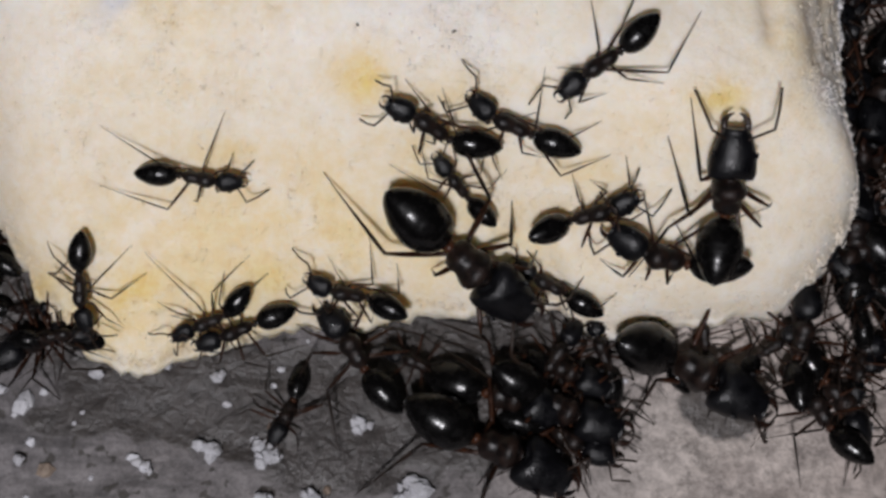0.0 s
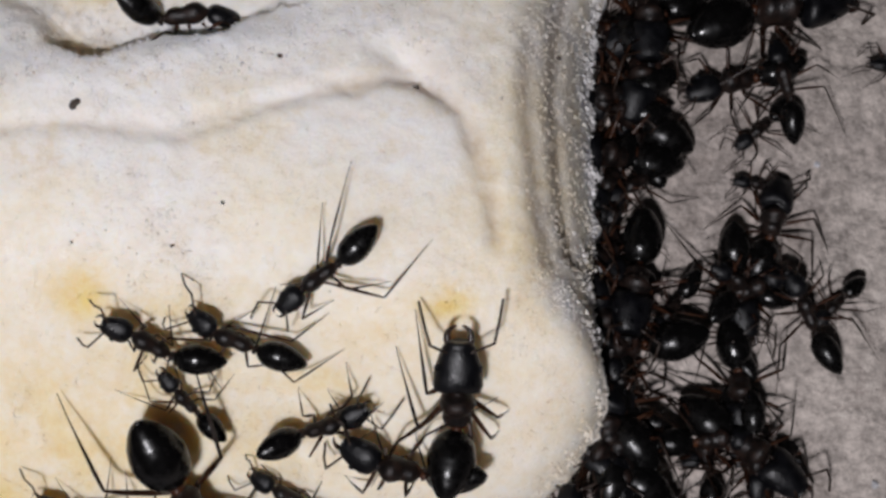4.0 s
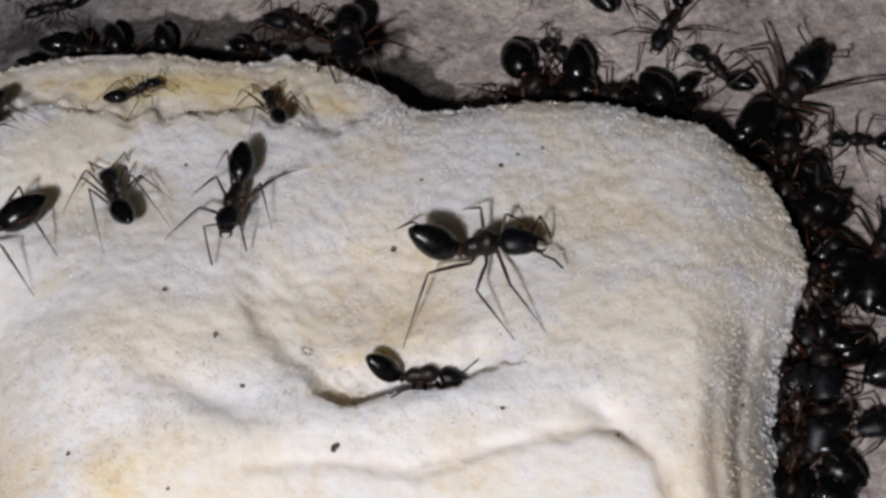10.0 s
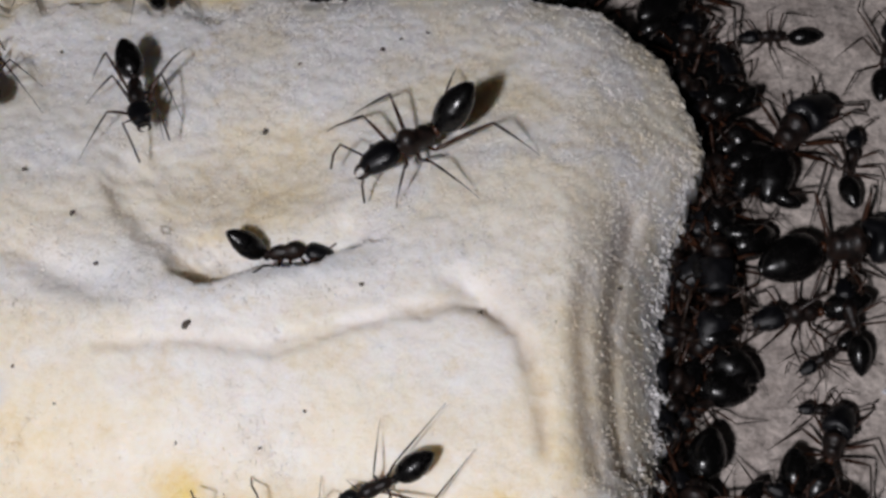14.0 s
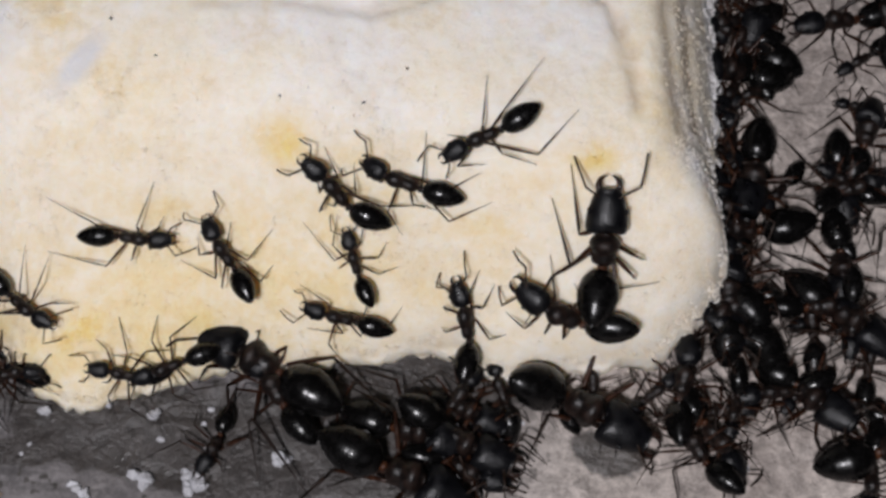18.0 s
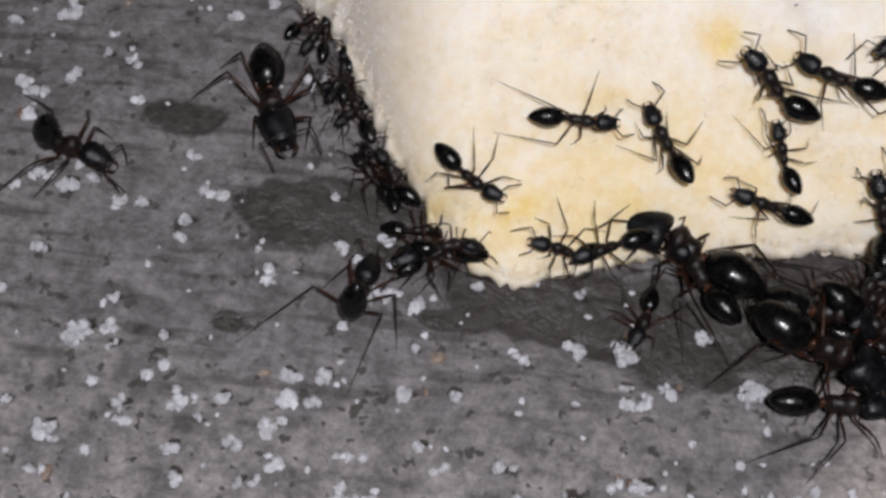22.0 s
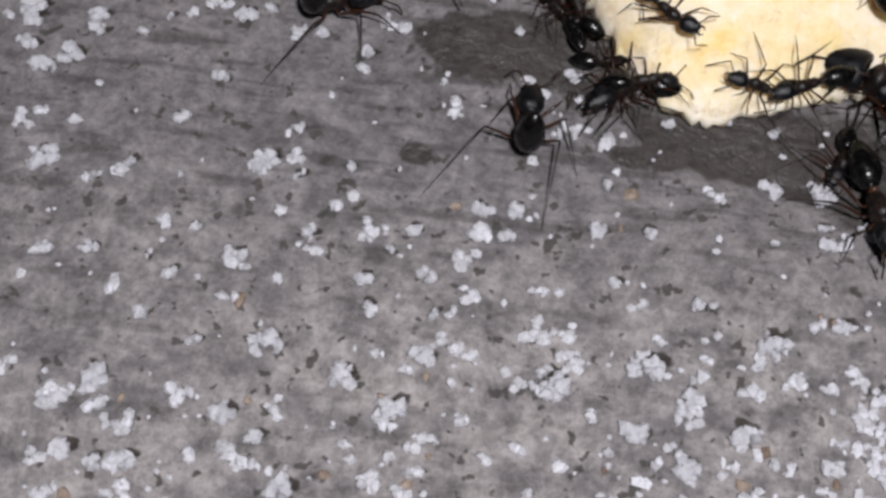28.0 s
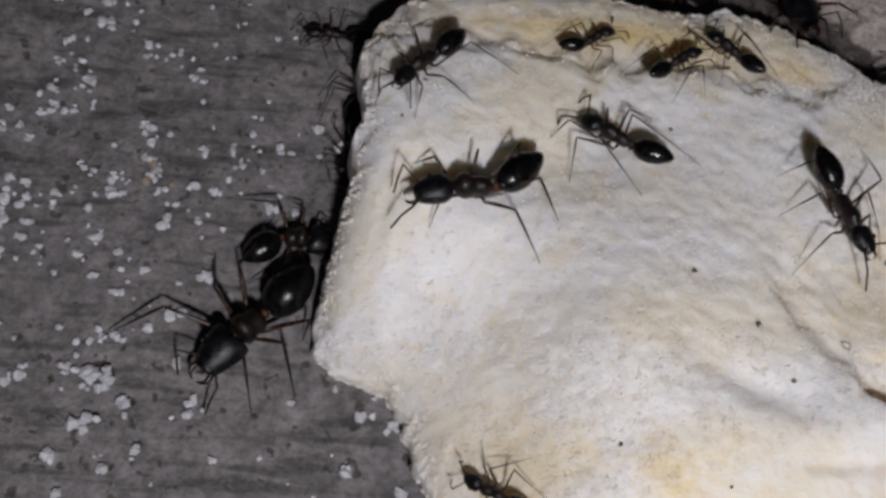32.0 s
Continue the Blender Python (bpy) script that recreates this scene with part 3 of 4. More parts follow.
# ---- grains, specks ----
def cluster(rng, x, y, size, verts, faces):
    count = max(1, int(round((size / 0.42) ** 1.5)))
    for _ in range(count):
        a, d = rng.uniform(0, 6.3), rng.uniform(0, 0.5) * size * (count > 1)
        px, py = x + d * math.cos(a) * 1.15, y + d * math.sin(a) * 0.9
        r = min(rng.uniform(0.24, 0.42), 0.5 * size + 0.05)
        pebble(rng, px, py, float(floor_height(px, py)) + 0.4 * r, r, verts, faces)


def grain_meshes():
    out = []
    for k in range(8):
        verts, faces = [], []
        pebble(random.Random(30 + k), 0, 0, 0, 1.0, verts, faces)
        out.append(mesh_of("grain", verts, faces, GRAIN, False))
    return out


GRAINS = grain_meshes()


def mineral_lump(rng, x, y, size):
    """Angular white grains grown together into one crust."""
    rest = float(floor_height(x, y))
    lump = new("mineral_lump")
    lump.location = (x * MM, y * MM, rest * MM)
    count = max(3, min(18, int(round((size / 0.36) ** 1.75))))
    px = py = 0.0
    for k in range(count):
        r = rng.uniform(0.22, 0.40) * min(1.0, 0.5 + 0.5 * size)
        bit = part("grain", rng.choice(GRAINS), lump)
        bit.location = (px * MM, py * MM, (float(floor_height(x + px, y + py)) - rest + 0.5 * r) * MM)
        bit.rotation_euler = (rng.uniform(-0.4, 0.4), rng.uniform(-0.4, 0.4), rng.uniform(0, 6.3))
        bit.scale = (r * rng.uniform(0.9, 1.2), r * rng.uniform(0.8, 1.1), r * rng.uniform(1.1, 1.5))
        a, d = rng.uniform(0, 6.3), rng.uniform(0.15, 0.5) * size
        px, py = d * math.cos(a), d * math.sin(a) * 0.8
    return tagged(lump, "white crusty mineral lump stuck to the stone", "mineral", "mineral lumps on the stone")


def build_grains():
    rng = random.Random(5)
    verts, faces, rust, rust_faces = [], [], [], []
    for some in (FLECKS_FRONT, FLECKS_MIDDLE, FLECKS_SIDE):
        for x, y, size in some:
            mineral_lump(rng, x, y, size)
    for _ in range(6800):
        x, y = rng.uniform(-70, 50), rng.uniform(-45, 75)
        if on_bread(x, y):
            continue
        share = 0.62 * float(ease(28, -6, x + 0.8 * max(y - 8, 0))) * float(ease(75, 40, y)) + 1.2 * float(ease(-6, -18, y)) * float(ease(60, 30, x)) + 0.03
        share *= 0.55 + 0.9 * max(0.0, float(rough(x, y, 7, 55)))
        share *= 0.35 + 1.5 * max(0.0, float(rough(x, y, 1.9, 57)))
        if rng.random() > share:
            continue
        if rng.random() < 0.06:
            pebble(rng, x, y, float(floor_height(x, y)) + 0.05, rng.uniform(0.2, 0.5), rust, rust_faces)
        else:
            cluster(rng, x, y, 0.2 + 1.35 * rng.random() ** 2.6, verts, faces)
    for _ in range(900):
        x, y = rng.gauss(9, 9), rng.gauss(-22, 5)
        if y < -8 and float(rough(x, y, 1.6, 58)) > 0.1:
            cluster(rng, x, y, 0.3 + 0.7 * rng.random() ** 2, verts, faces)
    for _ in range(420):
        x, y = rng.gauss(-41, 6), rng.gauss(44, 10)
        if not on_bread(x, y) and float(rough(x, y, 2.0, 59)) > 0.0:
            cluster(rng, x, y, 0.25 + 0.6 * rng.random() ** 2, verts, faces)
    tagged(new("mineral_grains", mesh_of("mineral_grains", verts, faces, GRAIN, False)), "white angular mineral grains scattered over the stone", "grains", kind="stuff")
    tagged(new("rusty_grains", mesh_of("rusty_grains", rust, rust_faces, RUST, False)), "rusty brown grains lying on the stone", "grains", kind="stuff")


build_grains()


def speck(x, y, size, on="bread"):
    verts, faces = [], []
    rng = random.Random(int(x * 97 + y * 13))
    for _ in range(3):
        pebble(rng, rng.uniform(-0.3, 0.3) * size, rng.uniform(-0.3, 0.3) * size, 0, size * 0.45, verts, faces)
    ob = new("dirt_speck", mesh_of("dirt_speck", verts, faces, DIRT, False))
    ob.location = (x * MM, y * MM, (surface(x, y, on) + 0.1 * size) * MM)
    return tagged(ob, "tiny dark speck of dirt on the pale bread", "dirt", "specks on the bread")


speck(17.6, 43.2, 0.28)
speck(16.1, 42.6, 0.26)
speck(15, 41.6, 0.32)
speck(8.7, 35.1, 0.42)
speck(-4.9, 31.2, 0.3)
speck(-1.35, 28.1, 0.28)
speck(0.6, 24.9, 0.3)
speck(15.8, 23.8, 0.26)
speck(6.4, 21.3, 0.5)
speck(22.3, 22.6, 0.3)
speck(-9.1, 20.6, 0.3)
speck(-3, 18.7, 0.22)
speck(29.7, 25.8, 0.28)
speck(-20.9, 43.4, 0.32)
speck(-22.2, 40.6, 0.28)
speck(-20.3, 42, 0.2)
speck(-5.6, 41.4, 0.25)
speck(10, 40.3, 0.2)
speck(6.4, 15, 0.16)
speck(11, 14.9, 0.18)
speck(13.3, 16.8, 0.16)
speck(-0.4, 16.8, 0.14)


# ---- ants ----
def lathe(profile, wide, tall, sides=14, lift=None, k=1.0):
    """A rounded body about the x axis from (x, radius) pairs."""
    verts, faces = [], []
    for i, (x, r) in enumerate(profile):
        dz = lift[i] if lift else 0.0
        for s in range(sides):
            a = 2 * math.pi * s / sides
            verts.append((x, r * wide * math.cos(a), dz + r * tall * math.sin(a)))
    faces = lattice(len(profile), sides, True)
    faces.append(tuple(range(sides)))
    faces.append(tuple((len(profile) - 1) * sides + s for s in reversed(range(sides))))
    return verts, faces


def tube(points, radii, sides=6):
    verts = []
    pts = [Vector(p) for p in points]
    for i, p in enumerate(pts):
        way = (pts[min(i + 1, len(pts) - 1)] - pts[max(i - 1, 0)]).normalized()
        side = way.cross(Vector((0, 0, 1)))
        side = side.normalized() if side.length > 1e-4 else Vector((0, 1, 0))
        up = side.cross(way)
        for s in range(sides):
            a = 2 * math.pi * s / sides
            verts.append(tuple(p + radii[i] * (math.cos(a) * side + math.sin(a) * up)))
    faces = lattice(len(pts), sides, True)
    faces.append(tuple(range(sides)))
    faces.append(tuple((len(pts) - 1) * sides + s for s in reversed(range(sides))))
    return verts, faces


def join(*shapes):
    verts, faces = [], []
    for v, f in shapes:
        start = len(verts)
        verts += list(v)
        faces += [tuple(i + start for i in g) for g in f]
    return verts, faces


def moved(shape, dx=0.0, dy=0.0, dz=0.0, tilt=0.0, turn=0.0):
    m = Matrix.Translation((dx, dy, dz)) @ Euler((0, radians(tilt), radians(turn))).to_matrix().to_4x4()
    return [tuple(m @ Vector(v)) for v in shape[0]], shape[1]


# by kind: head length, head width, thorax radius, gaster radius, gaster length, jaw size, leg thickness
BUILD = {"worker": (0.215, 0.086, 0.066, 0.102, 0.355, 0.6, 0.56), "media": (0.245, 0.100, 0.080, 0.108, 0.37, 0.8, 0.60), "major": (0.28, 0.132, 0.098, 0.128, 0.38, 1.0, 0.70)}
MADE = {}


def curve_points(a, b, c, n=6):
    out = []
    for i in range(n + 1):
        u = i / n
        out.append(tuple((1 - u) ** 2 * p + 2 * u * (1 - u) * q + u * u * r for p, q, r in zip(a, b, c)))
    return out


def between(a, b, u, lift=0.0):
    return (a[0] + u * (b[0] - a[0]), a[1] + u * (b[1] - a[1]), a[2] + u * (b[2] - a[2]) + lift)


def leg_shape(side, hip, knee, foot, thick):
    """The hip and thigh, and the shin with its long thin foot, whose end touches z = 0."""
    t = 0.0135 * thick
    base = (hip[0], side * 0.03, hip[1])
    out = max(0.02, math.hypot(knee[0] - hip[0], knee[1]))
    coxa = (hip[0] + 0.05 * (knee[0] - hip[0]) / out, side * 0.03 + 0.05 * (knee[1] - side * 0.03) / out, hip[1] - 0.045)
    ankle = between(knee, foot, 0.6, 0.012)
    thigh = tube([base, coxa, between(coxa, knee, 0.35, 0.008), between(coxa, knee, 0.7, 0.008), knee], [t * 2.1, t * 1.35, t * 1.65, t * 1.4, t * 0.8])
    shin = tube([knee, between(knee, ankle, 0.3, 0.004), between(knee, ankle, 0.7, 0.002), ankle, between(ankle, foot, 0.5, 0.006), foot], [t * 0.85, t * 1.1, t * 0.85, t * 0.5, t * 0.36, t * 0.24])
    return thigh, shin


# where the front, middle and hind legs spring, bend and stand
LEGS = [((0.24, -0.035), (0.36, 0.20), (0.52, 0.25)), ((0.15, -0.045), (0.17, 0.28), (0.02, 0.50)), ((0.07, -0.045), (-0.03, 0.29), (-0.44, 0.42))]


def make_ant(kind, variant, legs=(), gaster=None):
    """One ant with its parts, one unit long, head along +x, feet at z = 0. legs: side, place, knee and foot, in hundredths; gaster: how far its end rises and turns, in degrees."""
    rng = random.Random(variant * 7 + len(kind))
    hl, hw, tr, gr, gl, jaw, thick = BUILD[kind]
    ant_root = new("ant")
    lean, bend = gaster or ((0.0, 6.0, -10.0, 14.0)[variant % 4], (0.0, 9.0, -12.0, 20.0)[variant % 4])
    z0 = 0.20 if kind != "major" else 0.19
    neck = 0.5 - 0.03 * jaw - hl
    # thorax: a swollen fore lobe on a short neck, then a saddle, then the narrower hind lobe
    far = neck + 0.03
    prof = [(0.0, 0.3, -0.012), (0.05, 0.55, -0.008), (0.14, 0.80, 0.0), (0.26, 0.84, 0.006), (0.38, 0.80, 0.004), (0.45, 0.84, 0.008), (0.54, 0.96, 0.016),
            (0.66, 1.06, 0.022), (0.78, 0.98, 0.024), (0.88, 0.70, 0.024), (0.95, 0.42, 0.026), (1.0, 0.30, 0.03)]
    s = lathe([(-0.02 + u * far, r * tr) for u, r, _ in prof], 0.95, 1.1, 14, [d for *_, d in prof])
    part("thorax", mesh_of("thorax", *moved(s, 0, 0, z0), THORAX, True, 1), ant_root)
    # waist node
    s = lathe([(-0.075, 0.014), (-0.06, 0.024), (-0.045, 0.042), (-0.03, 0.044), (-0.018, 0.022), (-0.005, 0.018)], 0.8, 1.25, 8)
    part("waist", mesh_of("waist", *moved(s, 0, 0, z0 - 0.01), AMBER if kind != "worker" else THORAX, True, 1), ant_root)
    # gaster: overlapping plates, widest before the middle, drawn to a point
    prof = []
    for u in np.linspace(0, 1, 29):
        r = gr * math.sin(math.pi * min(1, 0.05 + 0.95 * u**0.86)) ** 0.6 * (1.0 - 0.08 * u)
        step = 0.022 * gr * ((u * 4.2) % 1.0)
        prof.append((-gl * u, max(0.004, r + step)))
    s = lathe(prof, 1.04, 0.96, 18)
    part("gaster", mesh_of("gaster", *moved(s, -0.06, 0, z0 - 0.005, lean, bend), GASTER, True, 1), ant_root)
    # head with swollen rear lobes, narrowing to the mouth
    if kind == "major":
        hp = [(0, 0.34), (0.03, 0.70), (0.09, 0.92), (0.22, 1.0), (0.38, 0.97), (0.56, 0.88), (0.74, 0.77), (0.9, 0.64), (1.0, 0.46)]
    else:
        hp = [(0, 0.24), (0.04, 0.58), (0.12, 0.84), (0.28, 1.0), (0.45, 0.99), (0.64, 0.90), (0.8, 0.78), (0.92, 0.63), (1.0, 0.42)]
    s = lathe([(hl * u, hw * r) for u, r in hp], 1.0, 0.74, 16)
    if kind == "major":
        s = ([(x + 0.035 * (abs(y) / hw - 0.5) * -1 * (x < 0.3 * hl), y, z) for x, y, z in s[0]], s[1])
    drop, swing = (8, 4, 16, 0)[variant % 4], (0, 8, -10, 12)[variant % 4]
    at = dict(dx=neck, dy=0, dz=z0 + 0.03, tilt=drop, turn=swing)
    eyes = [moved(lathe([(-0.018, 0.006), (-0.01, 0.015), (0.0, 0.018), (0.01, 0.015), (0.018, 0.006)], 0.6, 0.8, 8), hl * 0.52, e * hw * 0.88, hw * 0.30) for e in (-1, 1)]
    head = part("head", mesh_of("head", *moved(join(s, *eyes), **at), HEAD, True, 1), ant_root)
    for e in (-1, 1):
        hook = tube(curve_points((hl * 0.93, e * hw * 0.42, -0.015), (hl * 1.0 + 0.055 * jaw, e * hw * 0.62, -0.02), (hl + 0.075 * jaw, e * hw * 0.10, -0.025)), [0.02 * jaw, 0.021 * jaw, 0.019 * jaw, 0.016 * jaw, 0.012 * jaw, 0.008 * jaw, 0.004 * jaw], 6)
        part("jaw", mesh_of("jaw", *moved(hook, **at), JAW, True, 1), head)
        out = rng.uniform(0.08, 0.13)
        elbow = (hl * 0.8 + rng.uniform(0.04, 0.10), e * (hw * 0.5 + out), 0.08 + rng.uniform(0, 0.05))
        tip = (elbow[0] + rng.uniform(0.06, 0.20), elbow[1] + e * rng.uniform(-0.06, 0.08), -0.12 + rng.uniform(-0.04, 0.1))
        root = (hl * 0.8, e * hw * 0.4, 0.04)
        feel = tube([root, between(root, elbow, 0.5), elbow, between(elbow, tip, 0.5, 0.03), tip], [0.007, 0.0075, 0.0085, 0.008, 0.0075], 5)
        part("feeler", mesh_of("feeler", *moved(feel, **at), FEELER, True, 1), head)
    told = {(side, k): [v / 100 for v in rest] for side, k, *rest in legs}
    grow = (neck + 0.03) / 0.31
    for side in (0, 1):
        e = -1 if side else 1
        for k, (hip, knee, foot) in enumerate(LEGS):
            hip = (hip[0] * grow, z0 + hip[1])
            j, w = rng.uniform(-0.07, 0.07) + 0.05 * e * (1 if variant % 2 else -1), rng.uniform(-0.06, 0.05)
            knee, foot = (knee[0] + 0.6 * j, e * (knee[1] + 0.5 * w)), (foot[0] + j, e * (foot[1] + w))
            if (side, k) in told:
                kx, ky, fx, fy = told[side, k]
                knee, foot = (kx, ky), (fx, fy)
            rise = z0 + (0.03, 0.06, 0.08)[k] + rng.uniform(-0.01, 0.02)
            thigh, shin = leg_shape(e, hip, (*knee, rise), (*foot, 0.004), thick)
            at_hip = (hip[0], e * 0.03, hip[1])
            leg = part("leg", mesh_of("leg", *moved(thigh, *(-c for c in at_hip)), THIGH, True, 1), ant_root)
            leg.location = at_hip
            part("shin", mesh_of("shin", *moved(shin, *(-c for c in at_hip)), LEG, True, 1), leg)
    return ant_root


def lie(x, y, heading, on, lift=0.0, pitch=0.0, roll=0.0):
    """The pose of an ant that stands on the bread or the ground."""
    d = 1.6 if on == "bread" else 2.2
    z = surface(x, y, on)
    nx = (surface(x - d, y, on) - surface(x + d, y, on)) / (2 * d)
    ny = (surface(x, y - d, on) - surface(x, y + d, on)) / (2 * d)
    up = Vector((nx, ny, 1)).normalized()
    ahead = Vector((math.cos(radians(heading)), math.sin(radians(heading)), 0))
    ahead = (ahead - up * ahead.dot(up)).normalized()
    turn = Matrix((ahead, up.cross(ahead), up)).transposed().to_4x4()
    return Matrix.Translation((x * MM, y * MM, (z + lift) * MM)) @ turn @ pose(0, 0, 0, roll, pitch, 0)


LABELS = {("worker", "bread"): "small glossy black ant feeding on the pale bread", ("worker", "ground"): "small glossy black ant standing on the stone",
          ("media", "bread"): "middle-sized black ant with brown legs on the bread", ("media", "ground"): "middle-sized black ant with brown legs on the stone",
          ("major", "bread"): "large big-headed black ant on the bread", ("major", "ground"): "large big-headed black ant on the stone"}
COUNT, STANDING, WALKING = [0], [], []


def ant(kind, x, y, heading, length, on="ground", variant=None, lift=0.0, pitch=0.0, roll=0.0, group="", legs=(), gaster=None):
    COUNT[0] += 1
    v = COUNT[0] % 4 if variant is None else variant
    m = lie(x, y, heading, on, lift, pitch, roll)
    if legs or gaster:
        ob = make_ant(kind, v, legs, gaster)
        ob.matrix_basis = m
    elif (kind, v) in MADE:
        ob = copy_thing(MADE[kind, v], m)
    else:
        ob = MADE[kind, v] = make_ant(kind, v)
        ob.matrix_basis = m
    ob.scale = (length * MM,) * 3
    STANDING.append((ob, m))
    return tagged(ob, LABELS[kind, on], "ant", group or ("ants on the bread" if on == "bread" else "ants on the stone"))


ant('major', 23.2, 1.0, -34, 10.5, 'ground', legs=((1, 0, 27, 1, 38, -7), (1, 1, -5, -17, -1, -38), (1, 2, 21, -4, 29, -10)), gaster=(35, 35))
ant('major', 13.4, -3.4, -20, 10.2, 'ground', legs=((0, 1, 17, 19, 21, 39), (1, 0, 33, -12, 38, -24), (1, 1, 9, -19, 10, -39), (1, 2, -27, -13, -50, -47)), gaster=(13, -6))
ant('major', 16.7, -1.2, -29, 8.4, 'ground', legs=(), gaster=(27, 3))
ant('major', 17.1, 0.6, -25, 6.5, 'ground', legs=(), gaster=(0, 35))
ant('major', 42.2, 31.7, 8, 11.5, 'ground', legs=((0, 0, 28, 30, 37, 48), (0, 1, 54, 25, 63, 32), (1, 0, 13, -15, 38, -16)), gaster=(8, 22))
ant('major', 39.8, 39.2, 57, 10.5, 'ground', legs=(), gaster=(0, 23))
ant('major', 33.9, 50.9, 42, 10.8, 'ground', legs=((0, 0, 31, 39, 50, 55), (1, 0, 47, -30, 85, -42)), gaster=(21, 4))
ant('worker', 40.4, 48.2, -179, 6.0, 'ground', legs=(), gaster=(0, 0))
ant('worker', 46.8, 45.9, 75, 7.2, 'ground', legs=((0, 0, 51, 34, 109, 31), (0, 2, -22, 24, -42, 32), (1, 0, 42, -34, 71, -62), (1, 1, -6, -19, 12, -42), (1, 2, 55, -45, 40, -49)), gaster=(0, 4))
ant('media', 51.7, 39.7, 110, 8.8, 'ground', legs=((0, 0, 49, 10, 37, 24), (0, 2, 0, 15, -15, 27), (1, 0, 26, -20, 50, -62), (1, 1, -22, -23, -24, -47), (1, 2, -29, 18, -63, -4)), gaster=(6, 29))
ant('worker', 45.8, 55.7, 166, 5.7, 'ground', legs=((0, 0, 26, 21, 47, 14), (0, 2, -36, 17, -98, 5), (1, 0, 60, -31, 77, -60), (1, 1, -16, -53, -42, -123)), gaster=(0, 32))
ant('worker', 34.0, 64.0, -133, 6.4, 'ground', legs=((0, 0, 62, 12, 59, 20), (0, 1, 27, 24, 10, 62), (0, 2, -21, 31, -67, 54), (1, 1, 11, -23, 33, -56)), gaster=(0, -5))
ant('worker', 27.0, 58.7, -118, 7.8, 'ground', legs=((0, 1, 12, 28, -18, 59), (0, 2, -23, 16, -85, 6), (1, 0, 42, -26, 47, -54), (1, 2, -16, -27, -92, -39)), gaster=(0, 17))
ant('worker', 20.7, 62.1, 107, 10.1, 'ground', legs=((0, 2, -8, 15, -11, 15), (1, 1, 10, -14, 16, -41), (1, 2, -40, -15, -48, -24)), gaster=(0, 11))
ant('worker', 43.9, 37.8, 75, 6.6, 'ground', legs=(), gaster=(0, 33))
ant('worker', 50.8, 28.7, 172, 4.8, 'ground', legs=(), gaster=(0, 35))
ant('major', 39.8, 16.1, -85, 7.0, 'ground', legs=(), gaster=(14, -2))
ant('major', 35.1, 23.6, 116, 5.8, 'ground', legs=(), gaster=(13, -4))
ant('worker', 42.2, 21.4, 168, 4.3, 'ground', legs=(), gaster=(0, -35))
ant('worker', 42.4, 25.2, -144, 5.1, 'ground', legs=(), gaster=(0, 11))
ant('major', -29.9, 29.3, -135, 10.3, 'ground', legs=((0, 0, 23, 13, 40, 41), (0, 1, 1, 23, 15, 53), (0, 2, -20, 22, -14, 24), (1, 0, 40, -41, 78, -55)), gaster=(13, 3))
ant('major', -28.8, 34.9, 3, 7.4, 'ground', legs=(), gaster=(0, 35))
ant('major', -19.6, 10.6, -78, 8.9, 'ground', legs=((0, 0, 26, 25, 41, 19), (0, 1, -18, 29, 8, 42), (1, 0, 22, -13, 37, -16), (1, 1, -17, -28, -11, -56), (1, 2, -30, -17, -37, -32)), gaster=(0, 1))
ant('worker', -14.4, 18.3, 169, 5.6, 'bread', legs=((0, 0, 15, 19, 29, 17), (0, 1, -19, 20, -46, 5), (0, 2, -9, 33, -37, 46), (1, 0, 24, -15, 54, -37), (1, 1, 19, -23, -10, -45), (1, 2, -9, -35, -42, -12)), gaster=(0, -3))
ant('media', -16.9, 35.3, -172, 9.4, 'bread', legs=((0, 0, 28, 1, 38, 17), (0, 1, -31, 0, -45, 23), (0, 2, -13, 22, -29, 48), (1, 1, 5, -23, 9, -19), (1, 2, -21, -24, -20, -19)), gaster=(0, 35))
ant('worker', -10.7, 47.5, 45, 4.9, 'bread', legs=(), gaster=(0, -35))
ant('worker', -20.5, 44.3, -132, 7.1, 'bread', legs=((0, 2, -27, 18, -51, 56), (1, 0, 62, 0, 69, -3), (1, 1, 24, -20, 4, -46)), gaster=(0, 4))
ant('worker', -14.0, 10.3, 115, 5.1, 'ground', legs=(), gaster=(0, -2))
ant('media', -8.3, 1.5, -155, 7.1, 'ground', legs=(), gaster=(0, -35))
ant('worker', 10.0, 25.7, 8, 7.4, 'bread', lift=-0.7, legs=((0, 2, -18, 20, -40, 46), (0, 0, 30, 20, 32, 40), (1, 0, 36, -12, 64, -14)), gaster=(46, 8))
ant('major', 3.8, 54.6, -88, 9.2, 'ground', lift=3.0, pitch=-14, gaster=(-22, 8), legs=((0, 0, 40, 18, 52, 26), (1, 0, 40, -18, 50, -24)))
ant('worker', 1.5, 2.4, -155, 5.9, 'bread')
ant('worker', 29.2, 5.5, 179, 5.0, 'ground')
ant('major', 13.9, -1.0, -10, 8.6, 'ground')
ant('media', 17.0, -2.7, -29, 7.1, 'ground')
ant('worker', -12.7, 5.6, 133, 4.7, 'ground')
ant('worker', 33.4, 13.6, 101, 4.5, 'ground')
ant('major', 33.8, 47.2, -31, 8.8, 'ground')
ant('media', 58.6, 31.2, -64, 7.9, 'ground')
ant('worker', 55.4, 26.1, 13, 5.3, 'ground')
ant('media', 41.4, 27.3, -171, 8.0, 'ground')
ant('worker', 19.5, 54.4, 144, 6.4, 'ground')
ant('worker', 30.2, 53.5, 134, 6.5, 'ground')
